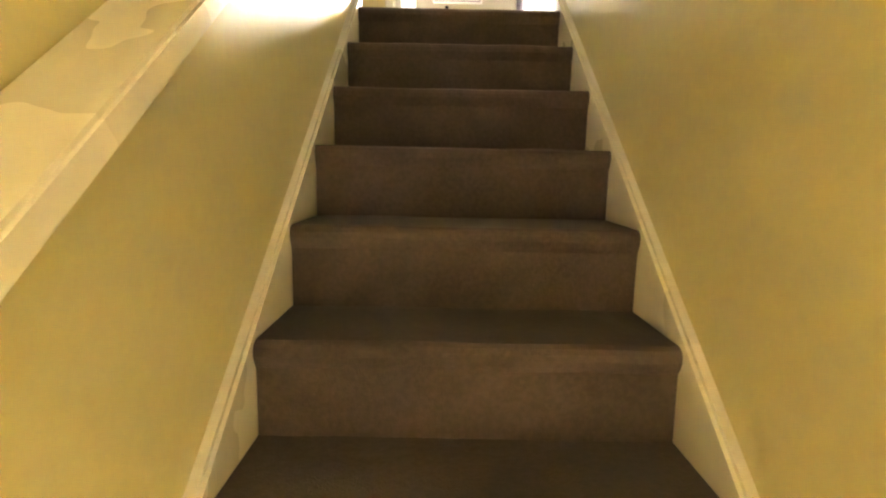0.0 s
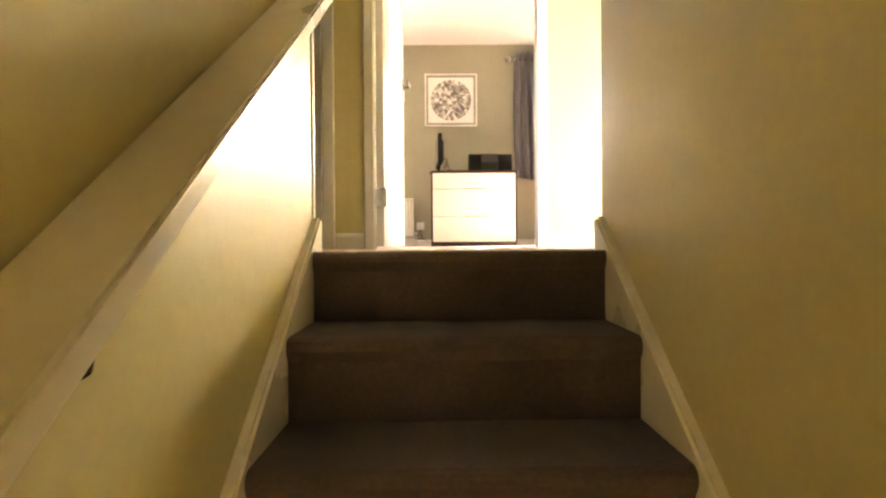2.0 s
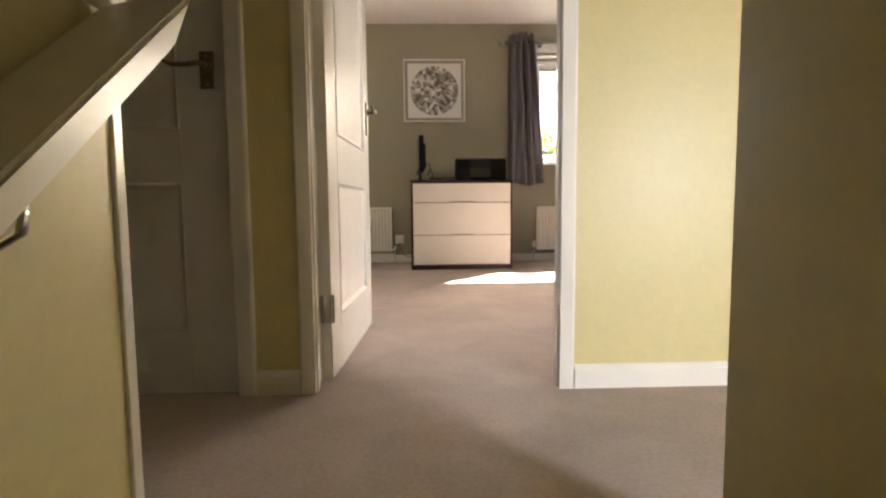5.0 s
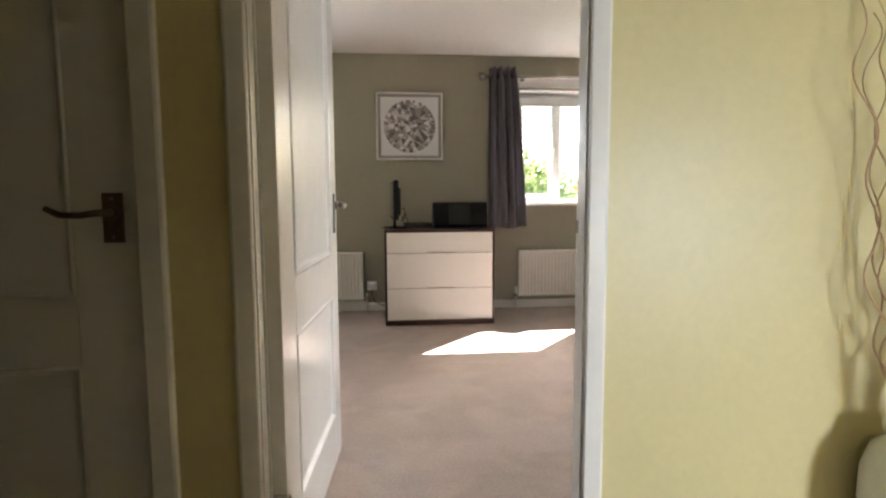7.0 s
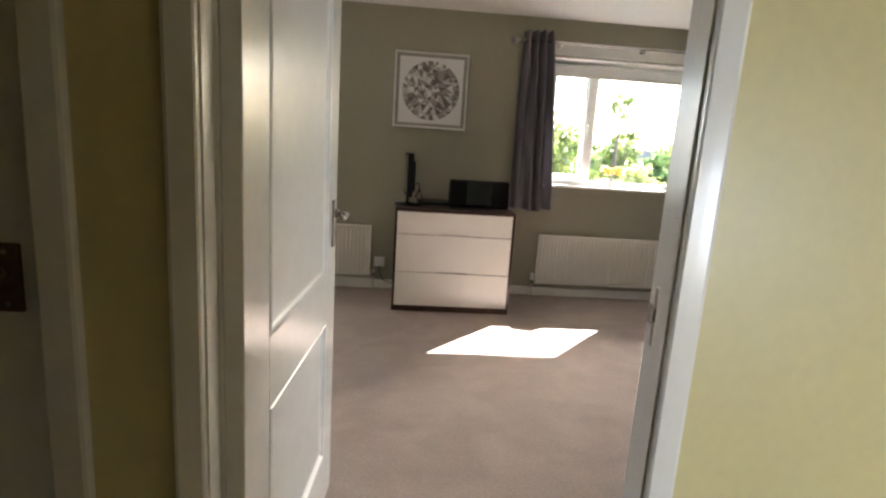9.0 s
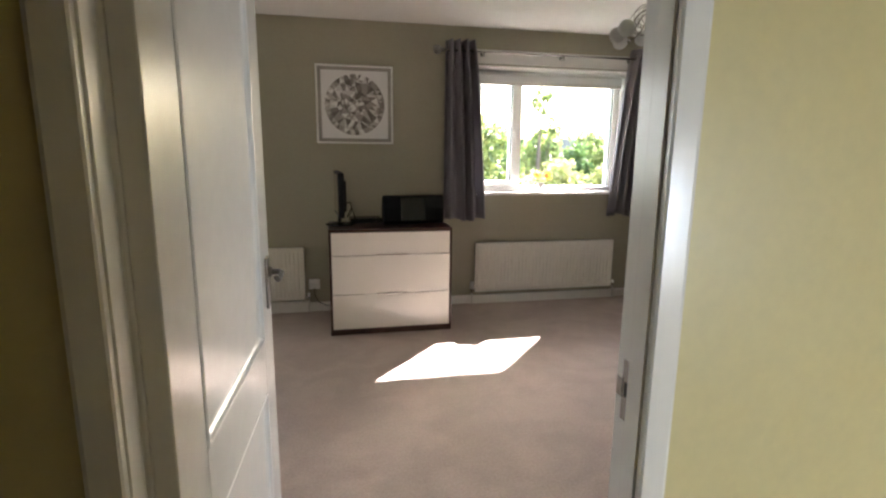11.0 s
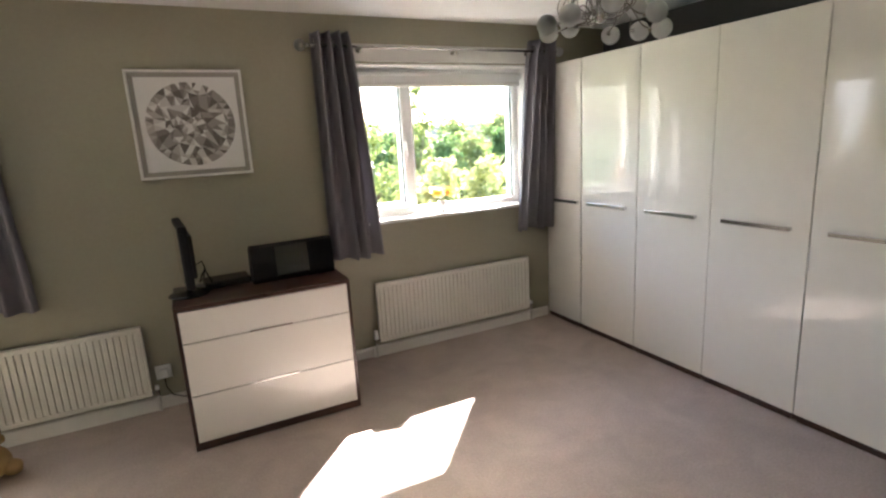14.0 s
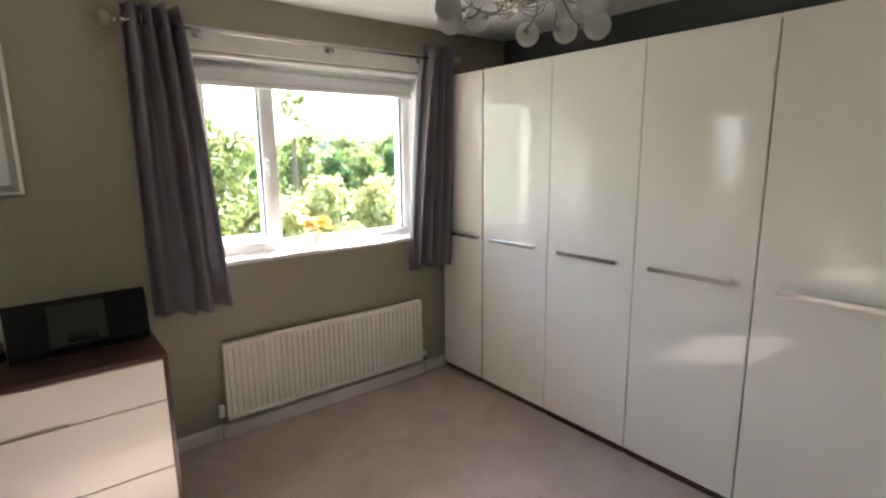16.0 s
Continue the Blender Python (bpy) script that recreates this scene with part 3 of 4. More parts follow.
# ---- bedroom windows ----
def window(name, x0, x1, mull, label, open_left=True):
    """A white plastic window: outer frame, fixed light and one side-hung sash."""
    z0, z1, y = 0.975, 2.065, BACK + 0.16
    w = thing(name, (x0, y, z0), label, "window", kind="structure")
    W, H, m = x1 - x0, z1 - z0, mull - x0
    sill = part("window_sill", solid(0.002, W - 0.002, -0.20, 0.0, 0.002, 0.026, 0.006), GLOSS, w, "white painted sill board")
    part("frame_bottom", solid(0.002, W - 0.002, 0.0, 0.115, 0.002, 0.065, 0.006), PLASTIC, w)
    part("frame_top", solid(0.002, W - 0.002, 0.0, 0.115, H - 0.055, H - 0.002, 0.006), PLASTIC, w)
    part("frame_side", solid(0.002, 0.043, 0.0, 0.115, 0.066, H - 0.056, 0.006), PLASTIC, w)
    part("frame_side", solid(W - 0.055, W - 0.002, 0.0, 0.115, 0.066, H - 0.056, 0.006), PLASTIC, w)
    part("mullion", solid(m + 0.008, m + 0.056, 0.0, 0.115, 0.066, H - 0.056, 0.006), PLASTIC, w)
    sash = part("sash", solid(m - 0.034, m + 0.006, -0.018, 0.105, 0.07, H - 0.06, 0.007), PLASTIC, w)
    part("sash_stile", solid(0.045, 0.080, -0.018, 0.105, 0.07, H - 0.06, 0.007), PLASTIC, sash)
    part("sash_rail", solid(0.081, m - 0.035, -0.018, 0.105, 0.07, 0.116, 0.007), PLASTIC, sash)
    part("sash_rail", solid(0.081, m - 0.035, -0.018, 0.105, H - 0.110, H - 0.06, 0.007), PLASTIC, sash)
    for a, b, c, d, yy in ((0.0805, m - 0.0345, 0.1165, H - 0.1105, 0.02), (m + 0.0565, W - 0.0555, 0.0655, H - 0.0555, 0.035)):
        g = part("pane", solid(a, b, yy, yy + 0.004, c, d), PANE, w)
        g.visible_shadow = False
        for bx in ((a, a + 0.008, c, d), (b - 0.008, b, c, d)):
            part("gasket", solid(bx[0], bx[1], yy - 0.010, yy - 0.001, bx[2], bx[3]), BLACK, w)
    h = part("window_handle", solid(m - 0.022, m - 0.004, -0.032, -0.0185, 0.50, 0.57, 0.004), PLASTIC, w, "white espagnolette handle")
    part("grip", bar([(m - 0.013, -0.032, 0.555), (m - 0.013, -0.048, 0.55), (m - 0.014, -0.052, 0.53), (m - 0.016, -0.050, 0.46)], 0.008, 0.006), PLASTIC, h, smooth=True)
    part("key_cap", bar([(m - 0.013, -0.0325, 0.535), (m - 0.013, -0.036, 0.535)], 0.006), BLACK, h)
    return w


window("window_1", 1.69, 3.10, 2.096, "white plastic casement window over the radiator")
window("window_2", -1.75, -0.50, -1.34, "white plastic casement window behind grey curtains")
for a, b in ((1.6905, 1.700), (3.090, 3.0995)):
    setting("trim_reveal", solid(a, b, BACK - 0.003, BACK + 0.159, 1.003, 2.0535), CEILING, "white painted window reveal", "reveal")
setting("trim_reveal", solid(1.6905, 3.0995, BACK - 0.003, BACK + 0.159, 2.054, 2.0645), CEILING, "white painted window reveal", "reveal")
setting("trim_batten", solid(1.66, 3.14, BACK - 0.020, BACK - 0.001, 2.075, 2.185, 0.004), GLOSS, "white painted timber batten above the window", "batten")
setting("trim_batten", solid(-1.80, -0.45, BACK - 0.020, BACK - 0.001, 2.075, 2.185, 0.004), GLOSS, "white painted timber batten above the window", "batten")
setting("lintel_outside", slab("x", 1.4, 3.4, BACK + 0.24, BACK + 0.3, 1.99, 2.064), BRICK, "brick lintel over the window outside", "lintel")
setting("eaves", slab("x", -3, 5, BACK + 0.3, BACK + 0.62, 2.33, 2.50), PLASTIC, "white eaves board above the window", "eaves")

blind = thing("roller_blind", (2.395, BACK + 0.115, 2.01), "rolled-up white roller blind in the window head", "blind")
part("tube", bar([(-0.68, 0, -0.012), (0.68, 0, -0.012)], 0.030, seg=24), BLIND, blind, "rolled blind cloth", True)
part("cloth", solid(-0.67, 0.67, -0.030, -0.0275, -0.068, -0.012, 0.0), BLIND, blind)
part("bottom_bar", solid(-0.67, 0.67, -0.041, -0.020, -0.092, -0.062, 0.007, 3), GLOSS, blind, "cream bottom bar")
for s in (-1, 1):
    part("end_cap", bar([(s * 0.681, 0, -0.012), (s * 0.692, 0, -0.012)], 0.034, seg=18), PLASTIC, blind)


# ---- curtains ----
def curtain(at, top, bottom, h, folds, label, seed):
    """Eyelet curtain: local x across, from top (x0, x1) to bottom (x0, x1), h down from the heading."""
    c = thing("curtain", at, label, "curtain", "bedroom curtains")
    bm = bmesh.new()
    nu, nv = folds * 12, 26
    grid = []
    rr = random.Random(seed)
    ph = [rr.uniform(-0.5, 0.5) for _ in range(folds + 2)]
    for j in range(nv + 1):
        v = j / nv
        e = v ** 0.75
        x0, x1 = top[0] + (bottom[0] - top[0]) * e, top[1] + (bottom[1] - top[1]) * e
        row = []
        for i in range(nu + 1):
            u = i / nu
            k = u * folds
            warp = 0.22 * v * math.sin(2.1 * k + ph[int(k)])
            depth = (0.062 + 0.014 * math.sin(k * 1.7 + seed)) * math.sin(2 * math.pi * k + warp * 2) * (1 - 0.15 * v) + 0.008 * v * math.sin(5.3 * k + 2 * v + seed)
            sway = 0.010 * v * math.sin(3.1 * k + seed)
            z = -h * v - (0.012 * math.sin(k * 2.2 + seed) * v ** 3)
            row.append(bm.verts.new((x0 + (x1 - x0) * u + sway, depth, z)))
        grid.append(row)
    for j in range(nv):
        for i in range(nu):
            bm.faces.new((grid[j][i], grid[j][i + 1], grid[j + 1][i + 1], grid[j + 1][i]))
    ob = part("cloth", bm, CURTAIN, c, smooth=True)
    sol = ob.modifiers.new("thickness", "SOLIDIFY")
    sol.thickness = 0.003
    for k in range(folds * 2):
        x = top[0] + (top[1] - top[0]) * (k + 0.5) / (folds * 2)
        ring = [(x, 0.022 * math.cos(2 * math.pi * q / 14), -0.068 + 0.024 * math.sin(2 * math.pi * q / 14)) for q in range(15)]
        part("eyelet", bar(ring, 0.004, seg=6), CHROME, c, smooth=True)
    return c


ROD_Y, ROD_Z = BACK - 0.085, 2.155
curtain((1.40, ROD_Y, 2.235), (0.0, 0.24), (-0.01, 0.365), 1.46, 4, "gathered grey eyelet curtain hanging beside the chest", 3)
curtain((2.92, ROD_Y, 2.235), (0.155, 0.335), (0.0, 0.30), 1.44, 4, "gathered grey eyelet curtain against the wardrobe", 8)
curtain((-0.70, ROD_Y, 2.225), (0.07, 0.41), (0.0, 0.48), 1.46, 5, "gathered grey eyelet curtain of the other window", 5)


def pole(x0, x1, brackets, label):
    p = thing("curtain_pole", (x0, ROD_Y, ROD_Z), label, "curtain pole", "curtain poles")
    L = x1 - x0
    part("rod", bar([(0, 0, 0), (L, 0, 0)], 0.0095, seg=14), CHROME, p, smooth=True)
    for x, s in ((0, -1), (L, 1)):
        part("collar", bar([(x, 0, 0), (x + s * 0.025, 0, 0)], 0.014, seg=14), CHROME, p, smooth=True)
        part("finial", ball((x + s * 0.055, 0, 0), 0.034, 20, 14), FROST, p, "clear glass ball finial", True)
    for x in brackets:
        b = part("bracket", bar([(x - x0, 0.0, -0.014), (x - x0, 0.03, -0.02), (x - x0, 0.065, -0.012), (x - x0, 0.064, -0.012)], 0.006), CHROME, p)
        part("rose", bar([(x - x0, 0.060, -0.012), (x - x0, 0.0645, -0.012)], 0.02, seg=14), CHROME, b)
        part("cup", bar([(x - x0, 0.0, -0.016), (x - x0, 0.0, -0.040)], 0.008, 0.004), CHROME, b)
    return p


pole(1.385, 3.27, (1.72, 2.42, 3.06), "slim chrome curtain pole with glass ball finials")
pole(-1.95, -0.27, (-1.75, -0.50), "slim chrome curtain pole with glass ball finials")


# ---- radiators ----
def radiator(x0, x1, z0, z1, label, valve_left=True):
    r = thing("radiator", ((x0 + x1) / 2, BACK - 0.05, 0.0), label, "radiator", "bedroom radiators")
    hw = (x1 - x0) / 2
    bm = bmesh.new()
    n = int((x1 - x0) / 0.0335)
    prof = []
    for i in range(n):
        a = -hw + 0.012 + i * (2 * hw - 0.024) / n
        d = (2 * hw - 0.024) / n
        prof += [(a, 0.012), (a + d * 0.22, 0.012), (a + d * 0.34, 0.0), (a + d * 0.88, 0.0)]
    prof.append((hw - 0.012, 0.012))
    zs = [(z0 + 0.028, 0.6), (z0 + 0.045, 1.0), (z1 - 0.045, 1.0), (z1 - 0.028, 0.6)]
    rows = [[bm.verts.new((x, -0.012 + y * k + (1 - k) * 0.004, z)) for x, y in prof] for z, k in zs]
    for a, b in zip(rows, rows[1:]):
        for i in range(len(prof) - 1):
            bm.faces.new((a[i], a[i + 1], b[i + 1], b[i]))
    part("front_panel", bm, RADIATOR, r)
    part("top_rail", solid(-hw, hw, -0.014, 0.028, z1 - 0.03, z1, 0.007), RADIATOR, r)
    part("bottom_rail", solid(-hw, hw, -0.012, 0.016, z0, z0 + 0.03, 0.006), RADIATOR, r)
    for s in (-1, 1):
        a, b = sorted((s * hw, s * (hw - 0.014)))
        part("side_panel", solid(a, b, -0.0135, 0.028, z0 + 0.012, z1 - 0.012, 0.005), RADIATOR, r)
        a, b = sorted((s * (hw - 0.2), s * (hw - 0.24)))
        part("wall_bracket", solid(a, b, 0.017, 0.0485, z0 + 0.05, z1 - 0.05, 0.002), RADIATOR, r)
    for s in (-1, 1):
        x = s * (hw + 0.028)
        v = part("valve", bar([(x, 0.005, z0 - 0.005), (x, 0.005, z0 + 0.03)], 0.013, seg=12), CHROME, r, "chrome valve")
        if s == -1:
            part("valve_cap", bar([(x, 0.005, z0 + 0.031), (x, 0.005, z0 + 0.05), (x, 0.005, z0 + 0.095)], 0.02, 0.016, 14), PLASTIC, v)
        else:
            part("valve_cap", bar([(x, 0.005, z0 + 0.031), (x, 0.005, z0 + 0.055)], 0.012, 0.011, 12), PLASTIC, v)
        part("tail", bar([(x, 0.005, z0 + 0.016), (s * (hw - 0.004), 0.005, z0 + 0.016)], 0.009), CHROME, v)
        part("pipe", bar([(x, 0.005, z0 - 0.006), (x, 0.005, 0.002)], 0.0075), PIPE, v)
    return r


radiator(1.695, 3.02, 0.115, 0.558, "long white ribbed panel radiator under the window")
radiator(-1.05, 0.225, 0.115, 0.558, "white ribbed panel radiator beside the chest of drawers")
setting("trim_pipe_boxing", solid(1.64, 3.09, BACK - 0.034, BACK - 0.0165, 0.0, 0.078, 0.004), GLOSS, "white painted boxing along the skirting", "pipe boxing")
setting("trim_pipe_boxing", solid(-1.2, 0.262, BACK - 0.034, BACK - 0.0165, 0.0, 0.085, 0.004), GLOSS, "white painted boxing along the skirting", "pipe boxing")
setting("pipe_run", bar([(-1.2, BACK - 0.042, 0.094), (0.235, BACK - 0.042, 0.094)], 0.008), PIPE, "thin painted heating pipe above the boxing", "pipe")

socket = thing("wall_socket", (0.30, BACK - 0.001, 0.235), "white plastic wall socket with a plug and black flex", "socket")
part("plate", solid(-0.045, 0.045, -0.010, 0.0, -0.044, 0.044, 0.004), PLASTIC, socket)
plug = part("plug", solid(-0.024, 0.024, -0.042, -0.0105, -0.03, 0.024, 0.006), PLASTIC, socket)
part("flex", bar([(0, -0.03, -0.03), (0.004, -0.034, -0.09), (0.03, -0.03, -0.15), (0.09, -0.02, -0.185), (0.14, -0.01, -0.19)], 0.0035, seg=6), BLACK, plug)


# ---- chest of drawers and what stands on it ----
chest = thing("chest_of_drawers", (0.437, 6.208, 0.0), "dark walnut chest with three white gloss drawers", "chest of drawers")
CW, CD, CH = 0.905, 0.455, 0.795
part("top", solid(0.0, CW, -0.002, CD, CH - 0.022, CH, 0.0025), WALNUT, chest, "dark walnut top")
part("side", solid(0.0, 0.017, 0.0, CD, 0.042, CH - 0.0225, 0.0015), WALNUT, chest)
part("side", solid(CW - 0.017, CW, 0.0, CD, 0.042, CH - 0.0225, 0.0015), WALNUT, chest)
part("plinth", solid(0.0, CW, 0.004, CD, 0.0, 0.0415, 0.0015), WALNUT, chest)
part("back", solid(0.018, CW - 0.018, CD - 0.012, CD - 0.004, 0.043, CH - 0.023), WALNUT, chest)
for z0, z1, pull in ((0.046, 0.306, True), (0.311, 0.597, True), (0.602, 0.768, True)):
    d = part("drawer", solid(0.0185, CW - 0.0185, 0.001, 0.02, z0, z1, 0.0015), DRAWER, chest, "white gloss drawer front")
    part("drawer_box", solid(0.03, CW - 0.03, 0.021, CD - 0.03, z0 + 0.01, z1 - 0.03), WALNUT, d)
    if z0 > 0.1:
        part("finger_pull", solid(0.34, 0.565, -0.006, 0.0005, z0 - 0.003, z0 + 0.006, 0.0015), CHROME, d, "slim metal finger pull")

tv = thing("television", (0.52, 6.45, CH), "small black flat television seen edge-on, on its stand", "television", turn=-86)
part("base", lathe([(0.10, 0.0), (0.105, 0.006), (0.09, 0.014), (0.02, 0.022), (0.0175, 0.024)], 28), BLACK, tv, smooth=True)
part("neck", solid(-0.03, 0.03, -0.012, 0.012, 0.018, 0.10, 0.006), BLACK, tv)
bm = solid(-0.225, 0.225, -0.02, 0.022, 0.075, 0.40, 0.012, 3)
part("case", bm, DULL, tv, smooth=False)
part("back_bulge", solid(-0.14, 0.14, 0.0225, 0.045, 0.11, 0.34, 0.012), DULL, tv)
part("screen", solid(-0.205, 0.205, -0.0225, -0.0205, 0.105, 0.385), SCREEN, tv)
part("cable", bar([(0.02, 0.046, 0.16), (-0.02, 0.085, 0.17), (-0.06, 0.10, 0.12), (-0.05, 0.085, 0.07), (0.0, 0.06, 0.06), (0.03, 0.07, 0.10), (0.02, 0.09, 0.13), (-0.03, 0.12, 0.05), (-0.05, 0.13, 0.008)], 0.0035, seg=6), BLACK, tv, smooth=True)

stb = thing("set_top_box", (0.72, 6.56, CH), "flat black set-top box lying on the chest", "set-top box", turn=4)
part("case", solid(-0.12, 0.12, -0.08, 0.08, 0.004, 0.042, 0.006), BLACK, stb)
part("front_panel", solid(-0.115, 0.115, -0.083, -0.0802, 0.008, 0.038, 0.001), SCREEN, stb)
for x in (-0.1, 0.1):
    for y in (-0.06, 0.06):
        part("foot", bar([(x, y, 0.0), (x, y, 0.0045)], 0.01), BLACK, stb)

dock = thing("speaker_dock", (1.085, 6.50, CH), "long black docking speaker with a glossy middle", "speaker", turn=3)
prof = [(0.0, 0.0), (-0.055, 0.0), (-0.07, 0.03), (-0.066, 0.12), (-0.05, 0.205), (-0.02, 0.218), (0.03, 0.19), (0.05, 0.10), (0.05, 0.0)]
part("body", prism(prof, -0.235, 0.235), DULL, dock)
for x0, x1 in ((-0.232, -0.107), (0.087, 0.232)):
    part("grille", prism([(-0.0565, 0.008), (-0.0725, 0.03), (-0.0685, 0.12), (-0.0525, 0.204), (-0.050, 0.203), (-0.066, 0.12), (-0.070, 0.03), (-0.055, 0.008)], x0, x1), DULL, dock)
front = part("front_panel", prism([(-0.0565, 0.008), (-0.0735, 0.03), (-0.0695, 0.12), (-0.0535, 0.204), (-0.050, 0.203), (-0.066, 0.12), (-0.070, 0.03), (-0.055, 0.008)], -0.105, 0.085), SCREEN, dock, "glossy black panel")
part("display", solid(-0.05, 0.05, -0.0765, -0.0738, 0.05, 0.09, 0.001), SCREEN, front)

# ---- picture ----
pic = thing("picture", (0.669, BACK, 1.711), "silver framed square print of a round cut diamond", "picture")
PW = 0.306
for k in range(4):
    bm = bmesh.new()
    pr = [(0.0, 0.0), (0.0, -0.022), (0.004, -0.026), (0.011, -0.026), (0.015, -0.020), (0.015, 0.0)]
    ends = [[bm.verts.new((s * (PW - d), y - 0.001, PW - d)) for d, y in pr] for s in (-1, 1)]
    bm.faces.new(ends[0])
    bm.faces.new(ends[1][::-1])
    for i in range(len(pr)):
        j = (i + 1) % len(pr)
        bm.faces.new((ends[0][i], ends[0][j], ends[1][j], ends[1][i]))
    bm.transform(Matrix.Rotation(k * math.pi / 2, 4, "Y"))
    part("frame", bm, SILVER, pic, "silver moulded frame")
    bm = bmesh.new()
    pr = [(0.0155, 0.0), (0.0155, -0.018), (0.028, -0.014), (0.041, -0.010), (0.041, 0.0)]
    ends = [[bm.verts.new((s * (PW - d), y - 0.001, PW - d)) for d, y in pr] for s in (-1, 1)]
    bm.faces.new(ends[0])
    bm.faces.new(ends[1][::-1])
    for i in range(len(pr)):
        j = (i + 1) % len(pr)
        bm.faces.new((ends[0][i], ends[0][j], ends[1][j], ends[1][i]))
    bm.transform(Matrix.Rotation(k * math.pi / 2, 4, "Y"))
    part("slip", bm, SLIP, pic, "grey inner frame slip")
part("mount", solid(-0.275, 0.275, -0.008, -0.004, -0.275, 0.275), PAPER, pic, "white mount")
bm = bmesh.new()
rr = random.Random(11)
rings = [(0.0, 1, 0), (0.034, 8, 0.2), (0.062, 12, 0.0), (0.092, 16, 0.1), (0.124, 20, 0.0), (0.158, 25, 0.1), (0.198, 33, 0.3), (0.238, 52, 0.0)]
pts = []
for r, n, o in rings:
    pts.append([(r * (1 + (rr.uniform(-0.22, 0.22) if 0 < r < 0.19 else 0)), 2 * math.pi * (k + o + rr.uniform(-0.28, 0.28)) / n) for k in range(n)])


def facet(*ps):
    bm.faces.new([bm.verts.new((r * math.cos(a), -0.0085, r * math.sin(a))) for r, a in ps])


def turn_to(a, b):
    while a - b > math.pi:
        a -= 2 * math.pi
    while b - a > math.pi:
        a += 2 * math.pi
    return a


for inner, outer in zip(pts, pts[1:]):
    n, m = len(inner), len(outer)
    i = 0
    for j in range(m):
        p, q = outer[j], outer[(j + 1) % m]
        mid = (p[1] + turn_to(q[1], p[1])) / 2
        best = min(range(n), key=lambda k: abs(turn_to(inner[k][1], mid) - mid))
        facet(p, q, inner[best])
        nxt = outer[(j + 2) % m]
        mid2 = (q[1] + turn_to(nxt[1], q[1])) / 2
        best2 = min(range(n), key=lambda k: abs(turn_to(inner[k][1], mid2) - mid2))
        if best2 != best and n > 1:
            facet(q, inner[best2], inner[best])
part("diamond_print", bm, FACETS, pic, "grey and white faceted diamond print")

# ---- wardrobes ----
WX, WH = 3.252, 2.06
edges = [6.85, 6.44, 5.893, 5.352, 4.813, 4.272]


def wardrobe(y0, y1):
    w = thing("wardrobe", (WX, y0, 0.0), "tall white gloss wardrobe with a dark plinth and bar handle", "wardrobe", "run of fitted wardrobes")
    W = y1 - y0
    part("side", solid(0.021, 0.60, 0.0005, 0.018, 0.0, WH - 0.021, 0.001), WALNUT, w, "dark walnut side")
    part("side", solid(0.021, 0.60, W - 0.018, W - 0.0005, 0.0, WH - 0.021, 0.001), WALNUT, w, "dark walnut side")
    part("top", solid(0.004, 0.60, 0.0005, W - 0.0005, WH - 0.02, WH - 0.003, 0.001), LACQUER, w)
    part("back", solid(0.585, 0.598, 0.019, W - 0.019, 0.05, WH - 0.022), WALNUT, w)
    part("plinth", solid(0.012, 0.03, 0.019, W - 0.019, 0.0, 0.042, 0.001), WALNUT, w, "dark plinth")
    d = part("door", solid(0.0, 0.019, 0.006, W - 0.006, 0.040, WH, 0.004), LACQUER, w, "white gloss door")
    h = part("handle", solid(-0.034, -0.024, W / 2 - 0.19, W / 2 + 0.18, 1.004, 1.026, 0.0025), CHROME, d, "brushed steel bar handle")
    for q in (W / 2 - 0.185, W / 2 + 0.163):
        part("post", solid(-0.0245, -0.0005, q, q + 0.012, 1.006, 1.024, 0.002), CHROME, h)
    return w


first = None
for y1, y0 in zip(edges, edges[1:]):
    if abs((y1 - y0) - 0.541) < 0.01 and first is not None:
        copy_thing(first, pose(WX, y0, 0.0))
    else:
        w = wardrobe(y0, y1)
        first = w if y1 < 6.8 else first

# ---- ceiling lamp ----
lamp = thing("ceiling_lamp", (2.31, 5.25, CEIL), "chrome ceiling lamp with curling arms and ribbed glass globes", "ceiling lamp")
part("canopy", lathe([(0.055, -0.0005), (0.055, -0.012), (0.03, -0.03), (0.012, -0.04)], 24), CHROME, lamp, smooth=True)
part("stem", bar([(0, 0, -0.03), (0, 0, -0.30)], 0.011, seg=12), CHROME, lamp, smooth=True)
part("hub", lathe([(0.012, -0.27), (0.028, -0.285), (0.03, -0.32), (0.022, -0.345), (0.008, -0.355)], 18), CHROME, lamp, smooth=True)
globes = [(-0.165, 0.15, -0.372), (-0.215, 0.10, -0.350), (0.205, 0.15, -0.369), (0.243, 0.006, -0.376), (0.185, -0.170, -0.400), (0.090, -0.225, -0.352), (-0.315, -0.170, -0.374), (-0.160, -0.235, -0.328), (0.02, 0.225, -0.33), (0.155, -0.06, -0.30)]
rr = random.Random(21)
